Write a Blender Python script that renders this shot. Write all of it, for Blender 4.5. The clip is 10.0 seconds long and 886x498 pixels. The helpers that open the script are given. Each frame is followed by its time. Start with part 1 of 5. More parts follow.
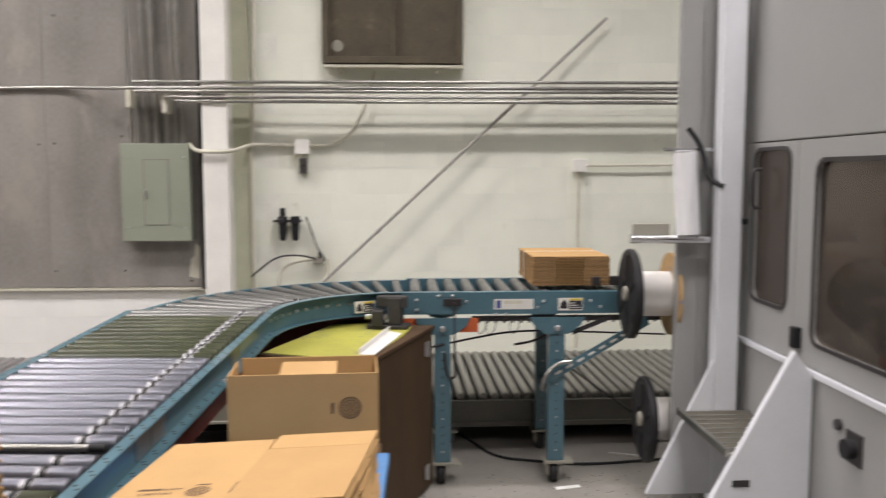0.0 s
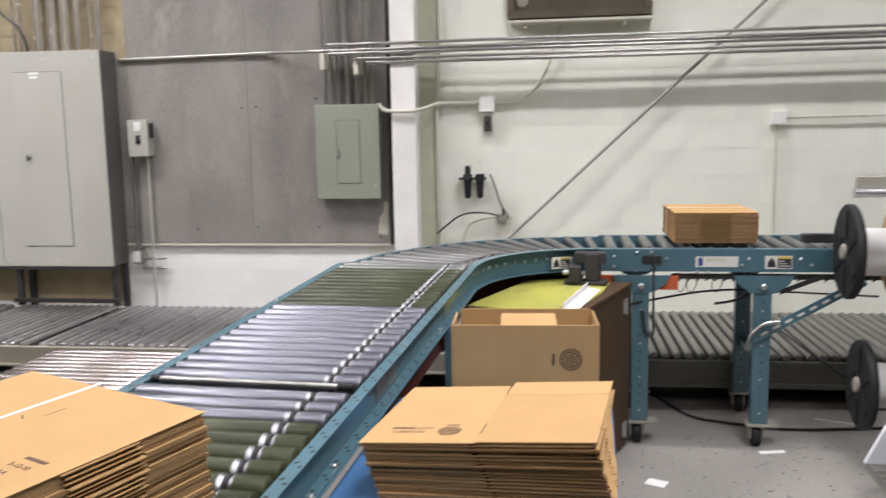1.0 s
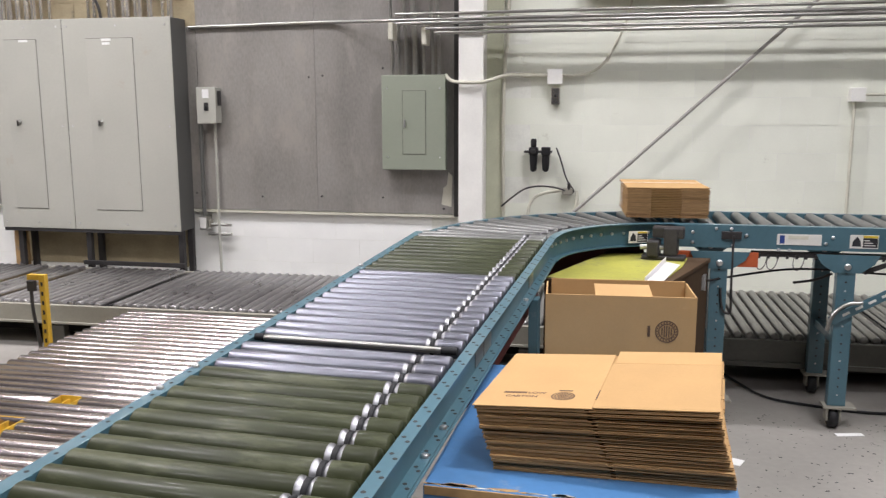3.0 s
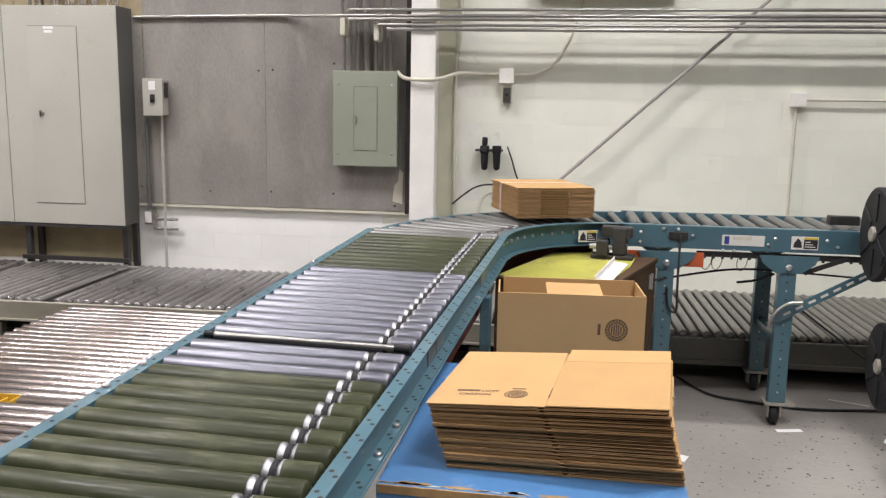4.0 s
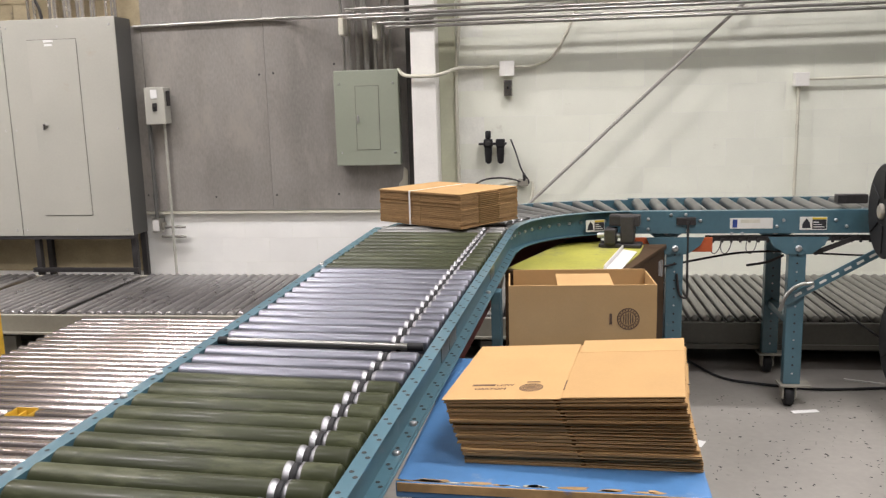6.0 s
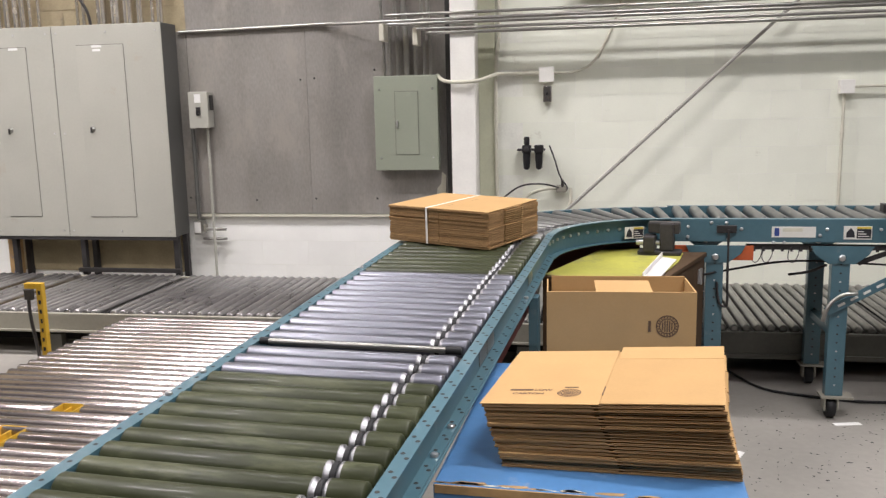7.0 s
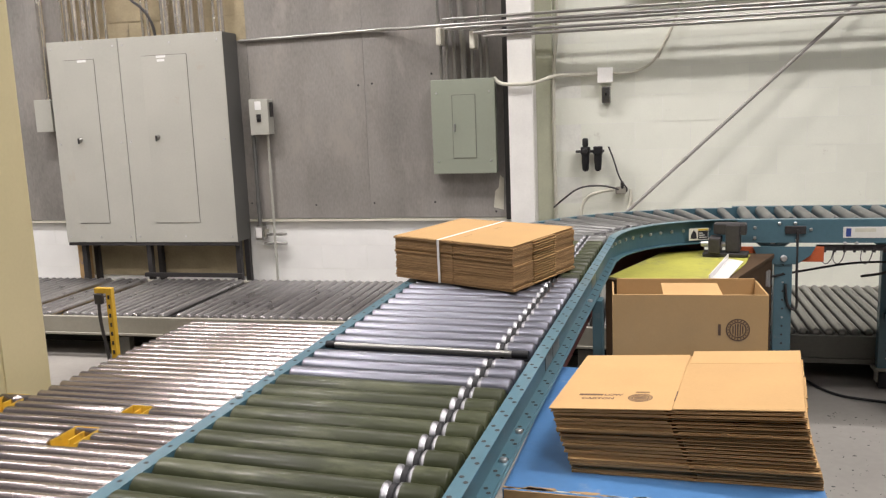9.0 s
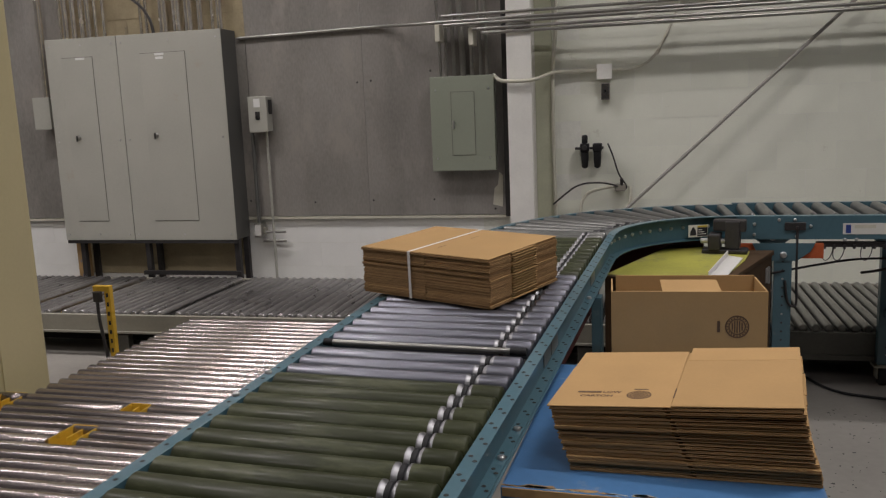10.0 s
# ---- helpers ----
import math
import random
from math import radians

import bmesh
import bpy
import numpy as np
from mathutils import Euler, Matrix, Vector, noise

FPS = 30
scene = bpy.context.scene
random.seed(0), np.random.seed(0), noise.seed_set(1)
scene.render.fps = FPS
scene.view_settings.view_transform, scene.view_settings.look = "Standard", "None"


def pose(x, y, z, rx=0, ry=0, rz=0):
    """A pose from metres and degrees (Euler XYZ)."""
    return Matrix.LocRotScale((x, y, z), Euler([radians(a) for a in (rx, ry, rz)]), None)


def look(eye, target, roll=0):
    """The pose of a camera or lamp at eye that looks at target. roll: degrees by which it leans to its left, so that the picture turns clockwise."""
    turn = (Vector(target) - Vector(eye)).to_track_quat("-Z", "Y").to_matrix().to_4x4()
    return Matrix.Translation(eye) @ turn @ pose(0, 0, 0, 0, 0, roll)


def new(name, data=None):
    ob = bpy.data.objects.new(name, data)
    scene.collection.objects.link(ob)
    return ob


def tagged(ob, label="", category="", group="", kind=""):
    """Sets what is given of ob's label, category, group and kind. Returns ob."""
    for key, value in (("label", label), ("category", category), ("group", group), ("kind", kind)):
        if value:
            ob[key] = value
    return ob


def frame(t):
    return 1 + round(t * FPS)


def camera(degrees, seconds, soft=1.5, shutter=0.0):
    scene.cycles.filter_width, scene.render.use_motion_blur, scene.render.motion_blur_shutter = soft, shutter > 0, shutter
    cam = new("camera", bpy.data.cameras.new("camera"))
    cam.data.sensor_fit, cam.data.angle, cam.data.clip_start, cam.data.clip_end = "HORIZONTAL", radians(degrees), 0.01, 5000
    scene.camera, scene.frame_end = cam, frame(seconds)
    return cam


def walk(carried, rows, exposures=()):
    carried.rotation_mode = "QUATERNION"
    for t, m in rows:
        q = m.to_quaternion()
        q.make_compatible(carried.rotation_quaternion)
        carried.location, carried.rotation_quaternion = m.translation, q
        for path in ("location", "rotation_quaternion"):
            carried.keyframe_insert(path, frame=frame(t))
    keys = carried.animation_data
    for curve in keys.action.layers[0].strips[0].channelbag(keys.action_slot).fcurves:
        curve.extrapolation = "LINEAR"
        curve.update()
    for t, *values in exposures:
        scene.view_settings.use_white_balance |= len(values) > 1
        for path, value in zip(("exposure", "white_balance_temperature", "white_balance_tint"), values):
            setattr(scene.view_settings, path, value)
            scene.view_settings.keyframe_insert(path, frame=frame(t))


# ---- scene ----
cam = camera(55.9, 10.0, soft=1.25, shutter=0.5)
PATH = [
    (0, (0.58, 0.226, 1.588), (0.682, 2.215, 1.405), -0.0),
    (0.5, (0.475, 0.23, 1.579), (0.366, 2.215, 1.364), -0.5),
    (1, (0.395, 0.209, 1.567), (0.117, 2.171, 1.293), -1.0),
    (1.5, (0.333, 0.197, 1.548), (-0.076, 2.126, 1.214), -1.0),
    (2, (0.296, 0.188, 1.546), (-0.166, 2.103, 1.199), -0.7),
    (2.5, (0.259, 0.186, 1.541), (-0.177, 2.109, 1.206), -0.5),
    (4, (0.22, 0.187, 1.542), (-0.035, 2.142, 1.206), 1.1),
    (4.5, (0.23, 0.195, 1.547), (0.0, 2.151, 1.203), 1.2),
    (5, (0.225, 0.201, 1.544), (0.001, 2.159, 1.204), -0.1),
    (5.5, (0.22, 0.195, 1.546), (-0.022, 2.149, 1.194), -1.2),
    (7, (0.211, 0.165, 1.548), (-0.147, 2.105, 1.215), -1.2),
    (7.5, (0.205, 0.165, 1.546), (-0.194, 2.097, 1.219), -1.4),
    (8, (0.196, 0.165, 1.547), (-0.228, 2.093, 1.226), -1.5),
    (8.5, (0.184, 0.169, 1.547), (-0.273, 2.09, 1.229), -1.8),
    (9, (0.183, 0.169, 1.547), (-0.303, 2.082, 1.226), -2.2),
    (9.5, (0.19, 0.167, 1.544), (-0.3, 2.08, 1.227), -2.4),
    (10, (0.186, 0.179, 1.544), (-0.3, 2.091, 1.217), -2.3),
]
walk(cam, [(t, look(eye, target, roll)) for t, eye, target, roll in PATH],
     exposures=[(0, -0.18, 6470, 10), (0.5, -0.1, 6200, 10), (1.0, -0.06, 6120, 10), (2.0, -0.06, 6050, 10), (2.7, -0.06, 6080, 10), (4.0, -0.06, 6300, 10), (5.0, -0.06, 6450, 10),
                (7.0, -0.06, 6330, 10), (8.5, -0.06, 6400, 10), (9.3, -0.08, 6450, 10), (9.5, -0.28, 6450, 10), (9.7, -0.62, 6450, 10), (9.85, -0.95, 6450, 10), (10.0, -1.28, 6450, 10)])

# ---- light: overhead tube fixtures in a closed hall ----
# plan position and share of the full power
LAMPS = [(-4.3, 4.6, 1), (-2.35, 5.0, 0.6), (-4.3, 2.0, 1), (0.95, 4.5, 0.75), (1.8, 2.0, 1.1), (4.6, 4.5, 0.5), (-7.2, 4.5, 1), (-1.4, 1.4, 0.3), (1.8, -0.8, 1), (-4.3, -0.8, 1)]
LAMP_Z, LAMP_W = 4.9, 168.0
world = bpy.data.worlds.new("world")
scene.world = world
world.use_nodes = True
world.node_tree.nodes["Background"].inputs[0].default_value = (0.8, 0.85, 1, 1)
world.node_tree.nodes["Background"].inputs[1].default_value = 0.012


# ---- materials ----
def mat(name, color, rough=0.6, metal=0.0, vary=0.12, scale=6.0, bump=0.0, fine=60.0, dirt=None, dirt_at=0.62, dirt_scale=2.5, stretch=(1, 1, 1), random_tone=0.0, coat=0.0, spec=0.5, coat_rough=0.06, rough_vary=0.1):
    """A procedural surface: base colour with two scales of variation, optional stains and relief."""
    m = bpy.data.materials.new(name)
    m.use_nodes = True
    n, l = m.node_tree.nodes, m.node_tree.links
    b = n["Principled BSDF"]
    co = n.new("ShaderNodeTexCoord")
    mp = n.new("ShaderNodeMapping")
    mp.inputs["Scale"].default_value = stretch
    l.new(co.outputs["Object"], mp.inputs["Vector"])
    shift = n.new("ShaderNodeVectorMath")
    info = n.new("ShaderNodeObjectInfo")
    mul = n.new("ShaderNodeMath"); mul.operation = "MULTIPLY"; mul.inputs[1].default_value = 37.0
    l.new(info.outputs["Random"], mul.inputs[0])
    l.new(mp.outputs[0], shift.inputs[0]); l.new(mul.outputs[0], shift.inputs[1])
    big = n.new("ShaderNodeTexNoise"); big.inputs["Scale"].default_value = scale; big.inputs["Detail"].default_value = 5
    small = n.new("ShaderNodeTexNoise"); small.inputs["Scale"].default_value = fine; small.inputs["Detail"].default_value = 4
    l.new(shift.outputs[0], big.inputs["Vector"]); l.new(shift.outputs[0], small.inputs["Vector"])
    add = n.new("ShaderNodeMath"); add.operation = "ADD"
    half = n.new("ShaderNodeMath"); half.operation = "MULTIPLY"; half.inputs[1].default_value = 0.5
    l.new(small.outputs[0], half.inputs[0]); l.new(big.outputs[0], add.inputs[0]); l.new(half.outputs[0], add.inputs[1])
    ramp = n.new("ShaderNodeMapRange")
    ramp.inputs[1].default_value, ramp.inputs[2].default_value = 0.45, 1.05
    ramp.inputs[3].default_value, ramp.inputs[4].default_value = 1 - vary, 1 + vary
    l.new(add.outputs[0], ramp.inputs[0])
    tone = ramp.outputs[0]
    if random_tone:
        rt = n.new("ShaderNodeMapRange"); rt.inputs[3].default_value, rt.inputs[4].default_value = 1 - random_tone, 1 + random_tone
        l.new(info.outputs["Random"], rt.inputs[0])
        mm = n.new("ShaderNodeMath"); mm.operation = "MULTIPLY"
        l.new(tone, mm.inputs[0]); l.new(rt.outputs[0], mm.inputs[1]); tone = mm.outputs[0]
    mix = n.new("ShaderNodeVectorMath"); mix.operation = "SCALE"; mix.inputs[0].default_value = color
    l.new(tone, mix.inputs["Scale"])
    out = mix.outputs[0]
    if dirt:
        dn = n.new("ShaderNodeTexNoise"); dn.inputs["Scale"].default_value = dirt_scale; dn.inputs["Detail"].default_value = 8; dn.inputs["Roughness"].default_value = 0.7
        l.new(shift.outputs[0], dn.inputs["Vector"])
        dr = n.new("ShaderNodeMapRange"); dr.inputs[1].default_value, dr.inputs[2].default_value = dirt_at, dirt_at + 0.12
        l.new(dn.outputs[0], dr.inputs[0])
        dm = n.new("ShaderNodeMixRGB"); dm.inputs[2].default_value = (*dirt, 1)
        l.new(dr.outputs[0], dm.inputs[0]); l.new(out, dm.inputs[1]); out = dm.outputs[0]
    l.new(out, b.inputs["Base Color"])
    b.inputs["Metallic"].default_value = metal
    rr = n.new("ShaderNodeMapRange"); rr.inputs[3].default_value, rr.inputs[4].default_value = max(0.03, rough - rough_vary), min(1, rough + rough_vary)
    l.new(big.outputs[0], rr.inputs[0]); l.new(rr.outputs[0], b.inputs["Roughness"])
    b.inputs["Coat Weight"].default_value = coat
    b.inputs["Coat Roughness"].default_value = coat_rough
    b.inputs["Specular IOR Level"].default_value = spec
    if bump:
        bp = n.new("ShaderNodeBump"); bp.inputs["Strength"].default_value = bump; bp.inputs["Distance"].default_value = 0.004
        l.new(add.outputs[0], bp.inputs["Height"]); l.new(bp.outputs[0], b.inputs["Normal"])
    return m


M_BLOCK = mat("painted_block", (0.83, 0.845, 0.735), 0.75, vary=0.05, scale=3, bump=0.35, fine=120, dirt=(0.55, 0.53, 0.44), dirt_at=0.66, dirt_scale=4, random_tone=0.02)
M_BLOCKW = mat("white_block", (0.88, 0.88, 0.85), 0.75, vary=0.06, scale=3, bump=0.5, fine=120, dirt=(0.5, 0.48, 0.42), dirt_at=0.66, dirt_scale=4, random_tone=0.02)
M_MORTAR = mat("painted_mortar", (0.83, 0.835, 0.76), 0.85, vary=0.1, bump=0.4)
M_PLY = mat("grey_painted_board", (0.245, 0.230, 0.211), 0.48, vary=0.3, scale=1.6, bump=0.25, fine=40, stretch=(1.6, 1, 0.7), dirt=(0.305, 0.28, 0.25), dirt_at=0.53, dirt_scale=2.6)
M_COL = mat("white_painted_steel", (0.83, 0.82, 0.77), 0.5, vary=0.06, dirt=(0.35, 0.3, 0.22), dirt_at=0.68, dirt_scale=9)
M_STRIP = mat("pale_green_paint", (0.55, 0.56, 0.42), 0.7, vary=0.1, bump=0.3, dirt=(0.3, 0.28, 0.2), dirt_at=0.68)
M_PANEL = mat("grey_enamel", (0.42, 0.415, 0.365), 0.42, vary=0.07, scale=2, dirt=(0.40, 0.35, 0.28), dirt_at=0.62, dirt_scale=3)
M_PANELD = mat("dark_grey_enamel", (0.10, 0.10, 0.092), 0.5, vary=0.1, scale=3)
M_PANELG = mat("green_grey_enamel", (0.285, 0.31, 0.245), 0.42, vary=0.05, scale=2, dirt=(0.2, 0.22, 0.18), dirt_at=0.7)
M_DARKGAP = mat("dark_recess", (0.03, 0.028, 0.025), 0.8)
M_GALV = mat("galvanised_pipe", (0.40, 0.392, 0.365), 0.33, metal=0.95, vary=0.12, scale=12, dirt=(0.35, 0.32, 0.26), dirt_at=0.62, dirt_scale=14)
M_RISER = mat("brassy_galvanised_pipe", (0.78, 0.73, 0.66), 0.24, metal=0.88, vary=0.08, scale=8, dirt=(0.55, 0.48, 0.40), dirt_at=0.68, dirt_scale=9)
M_WHITEPIPE = mat("painted_pipe", (0.60, 0.58, 0.48), 0.55, vary=0.1, scale=9, dirt=(0.35, 0.32, 0.25), dirt_at=0.64, dirt_scale=12)
M_GREYPIPE = mat("dull_grey_pipe", (0.33, 0.315, 0.285), 0.5, vary=0.12, scale=9)
M_CHROME = mat("zinc_roller", (0.165, 0.168, 0.198), 0.36, metal=0.8, rough_vary=0.03, coat_rough=0.12, coat=0.28, vary=0.1, scale=10, fine=90, stretch=(1, 6, 6), dirt=(0.20, 0.20, 0.22), dirt_at=0.60, dirt_scale=8, random_tone=0.06)
M_ROLLB = mat("grey_zinc_roller", (0.15, 0.15, 0.142), 0.36, spec=0.3, metal=0.45, vary=0.14, scale=10, fine=90, dirt=(0.17, 0.165, 0.15), dirt_at=0.6, dirt_scale=8, random_tone=0.12)
M_WORN = mat("worn_steel_roller", (0.35, 0.308, 0.296), 0.26, metal=0.9, rough_vary=0.025, vary=0.13, scale=6, fine=60, stretch=(1, 6, 6), dirt=(0.26, 0.215, 0.19), dirt_at=0.56, dirt_scale=2.2, random_tone=0.12)
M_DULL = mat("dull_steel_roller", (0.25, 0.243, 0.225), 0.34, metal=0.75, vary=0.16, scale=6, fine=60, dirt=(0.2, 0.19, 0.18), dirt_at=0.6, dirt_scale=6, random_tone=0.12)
M_LOWROLL = mat("handled_steel_roller", (0.40, 0.385, 0.39), 0.3, metal=0.9, vary=0.2, scale=5, fine=60, dirt=(0.22, 0.20, 0.20), dirt_at=0.56, dirt_scale=5, random_tone=0.15)
M_GREEN = mat("olive_rubber_sleeve", (0.033, 0.038, 0.016), 0.42, vary=0.3, scale=9, fine=70, stretch=(0.5, 2, 2), spec=0.22, coat=0.075, coat_rough=0.05, rough_vary=0.04, dirt=(0.078, 0.084, 0.045), dirt_at=0.53, dirt_scale=9, random_tone=0.12)
M_RING = mat("bright_roller_groove", (0.26, 0.26, 0.27), 0.42, metal=1.0, vary=0.08)
M_BLACK = mat("black_rubber", (0.014, 0.014, 0.015), 0.58, vary=0.2, spec=0.3)
M_TEAL = mat("teal_enamel", (0.065, 0.14, 0.175), 0.36, vary=0.12, scale=5, dirt=(0.14, 0.19, 0.21), dirt_at=0.61, dirt_scale=12, coat=0.4)
M_ORANGE = mat("orange_guard", (0.48, 0.10, 0.03), 0.5, vary=0.15, dirt=(0.2, 0.06, 0.03), dirt_at=0.62)
M_BOLT = mat("zinc_bolt", (0.6, 0.6, 0.6), 0.35, metal=0.9)
M_CARD = mat("kraft_board", (0.43, 0.272, 0.122), 0.8, vary=0.06, scale=9, fine=160, bump=0.06, random_tone=0.05, spec=0.12)
M_EDGE = mat("kraft_edge", (0.28, 0.175, 0.085), 0.9, vary=0.25, scale=30, fine=300, bump=0.5, random_tone=0.15, spec=0.1)
M_INK = mat("brown_ink", (0.10, 0.055, 0.03), 0.8, vary=0.2)
M_STRAP = mat("white_strap", (0.75, 0.73, 0.70), 0.45, vary=0.05)
M_BLUE = mat("blue_table_paint", (0.075, 0.195, 0.40), 0.42, vary=0.12, scale=6, dirt=(0.22, 0.29, 0.40), dirt_at=0.60, dirt_scale=13)
M_RAWWOOD = mat("bare_worn_wood", (0.42, 0.27, 0.12), 0.75, vary=0.3, scale=14, bump=0.4, dirt=(0.06, 0.15, 0.35), dirt_at=0.58, dirt_scale=12)
M_DARKWOOD = mat("dark_stained_wood", (0.060, 0.036, 0.019), 0.62, spec=0.2, vary=0.3, scale=3, fine=40, bump=0.2, stretch=(1, 1, 0.25), dirt=(0.11, 0.08, 0.06), dirt_at=0.6)
M_YELLOWMAT = mat("yellow_green_mat", (0.33, 0.32, 0.055), 0.55, vary=0.2, scale=5, dirt=(0.20, 0.19, 0.09), dirt_at=0.54, dirt_scale=4)
M_WHITEMET = mat("white_metal", (0.68, 0.67, 0.64), 0.4, vary=0.08)
M_DARKMET = mat("dark_cast_iron", (0.045, 0.042, 0.042), 0.5, metal=0.3, vary=0.3, bump=0.2)
M_LABEL = mat("white_label", (0.72, 0.71, 0.66), 0.5, vary=0.05)
M_INKB = mat("dark_print", (0.02, 0.02, 0.025), 0.6)
M_YLAB = mat("yellow_print", (0.65, 0.5, 0.05), 0.5)
M_BLULAB = mat("blue_print", (0.03, 0.06, 0.25), 0.5)
M_YELLOW = mat("yellow_steel", (0.62, 0.38, 0.03), 0.5, vary=0.15, dirt=(0.25, 0.16, 0.04), dirt_at=0.6, dirt_scale=9)
M_CREAM = mat("cream_enamel", (0.56, 0.49, 0.285), 0.5, vary=0.05, scale=2)
M_FLOOR = mat("grey_floor_paint", (0.27, 0.255, 0.23), 0.42, vary=0.14, scale=2.0, bump=0.1, fine=30, dirt=(0.10, 0.09, 0.085), dirt_at=0.655, dirt_scale=16)
M_CEIL = mat("grey_steel_ceiling", (0.22, 0.22, 0.225), 0.9, vary=0.06)
M_HALL = mat("hall_wall", (0.16, 0.155, 0.145), 0.85, vary=0.08)
# guard red taken down to maroon: shade below the line is in the colour
M_MAROON = mat("shaded_red_guard", (0.10, 0.022, 0.018), 0.6, vary=0.25, dirt=(0.05, 0.03, 0.025), dirt_at=0.55, dirt_scale=9)
M_GAPLINE = mat("door_gap_shadow", (0.14, 0.135, 0.12), 0.8)
M_BEIGE = mat("beige_steel", (0.28, 0.265, 0.22), 0.5, vary=0.12, dirt=(0.2, 0.19, 0.16), dirt_at=0.62)
# beige steel darkened to carry the shade under the main line
M_DARKBEAM = mat("shaded_steel_beam", (0.10, 0.096, 0.08), 0.55, vary=0.2, dirt=(0.05, 0.048, 0.04), dirt_at=0.58)
M_BROWN = mat("rusty_louvre", (0.085, 0.068, 0.042), 0.65, vary=0.3, scale=5, dirt=(0.16, 0.13, 0.09), dirt_at=0.6, dirt_scale=5)
M_MACH = mat("machine_grey", (0.30, 0.30, 0.29), 0.42, vary=0.05, scale=2, dirt=(0.36, 0.36, 0.35), dirt_at=0.68)
M_MACHW = mat("machine_white", (0.62, 0.63, 0.66), 0.38, vary=0.05)
M_STEEL = mat("polished_steel", (0.74, 0.74, 0.75), 0.2, metal=1.0, vary=0.06)
M_FILM = mat("bright_metal_sheet", (0.86, 0.86, 0.88), 0.40, metal=0.2, vary=0.1, stretch=(6, 6, 0.6))
M_PAPER = mat("paper", (0.78, 0.78, 0.76), 0.8, vary=0.04)
M_TANWALL = mat("tan_bare_block", (0.36, 0.30, 0.19), 0.9, vary=0.2, bump=0.4, dirt=(0.2, 0.17, 0.12), dirt_at=0.58)
M_GLASS = bpy.data.materials.new("tinted_window")
M_GLASS.use_nodes = True
_g = M_GLASS.node_tree.nodes["Principled BSDF"]
_g.inputs["Base Color"].default_value = (0.35, 0.30, 0.26, 1)
_g.inputs["Transmission Weight"].default_value = 0.9
_g.inputs["Roughness"].default_value = 0.06
_g.inputs["IOR"].default_value = 1.15
M_TUBE = bpy.data.materials.new("lamp_tube")
M_TUBE.use_nodes = True
_g = M_TUBE.node_tree.nodes["Principled BSDF"]
_g.inputs["Emission Color"].default_value = (1, 0.97, 0.88, 1)
_g.inputs["Emission Strength"].default_value = 6.0


# ---- mesh tools ----
def box(bm, x0, x1, y0, y1, z0, z1, bevel=0.0, m=None):
    vs = [bm.verts.new((x, y, z)) for x in (x0, x1) for y in (y0, y1) for z in (z0, z1)]
    fs = [bm.faces.new([vs[i] for i in q]) for q in ((0, 1, 3, 2), (4, 6, 7, 5), (0, 4, 5, 1), (2, 3, 7, 6), (0, 2, 6, 4), (1, 5, 7, 3))]
    if bevel:
        es = list({e for f in fs for e in f.edges})
        r = bmesh.ops.bevel(bm, geom=es, offset=bevel, segments=2, profile=0.6, affect="EDGES", clamp_overlap=True)
        vs = list({v for f in r["faces"] for v in f.verts} | {v for v in vs if v.is_valid})
    if m is not None:
        bmesh.ops.transform(bm, matrix=m, verts=[v for v in vs if v.is_valid])
    return bm


def close(bm, rings):
    """End caps on corners of their own, so that the sides shade as a straight cylinder."""
    for ring in (rings[0][::-1], rings[-1]):
        bm.faces.new([bm.verts.new(v.co) for v in ring])


def cyl(bm, p, q, r, seg=16, r2=None, caps=True):
    p, q = Vector(p), Vector(q)
    turn = (q - p).to_track_quat("Z", "Y").to_matrix()
    r2 = r if r2 is None else r2
    rings = []
    for c, rad in ((p, r), (q, r2)):
        rings.append([bm.verts.new(c + turn @ Vector((rad * math.cos(a), rad * math.sin(a), 0))) for a in (2 * math.pi * k / seg for k in range(seg))])
    for k in range(seg):
        f = bm.faces.new((rings[0][k], rings[0][(k + 1) % seg], rings[1][(k + 1) % seg], rings[1][k]))
        f.smooth = True
    if caps:
        close(bm, rings)
    return bm


def lathe(bm, profile, axis="X", seg=20, origin=(0, 0, 0)):
    """Rings of (along, radius) about an axis; ends closed."""
    o = Vector(origin)
    rings = []
    for a, r in profile:
        ring = []
        for k in range(seg):
            c, s = r * math.cos(2 * math.pi * k / seg), r * math.sin(2 * math.pi * k / seg)
            ring.append(bm.verts.new(o + Vector((a, c, s) if axis == "X" else (c, a, s) if axis == "Y" else (c, s, a))))
        rings.append(ring)
    for u, v in zip(rings, rings[1:]):
        for k in range(seg):
            f = bm.faces.new((u[k], u[(k + 1) % seg], v[(k + 1) % seg], v[k]))
            f.smooth = True
    bmesh.ops.recalc_face_normals(bm, faces=bm.faces)
    close(bm, rings)
    return bm


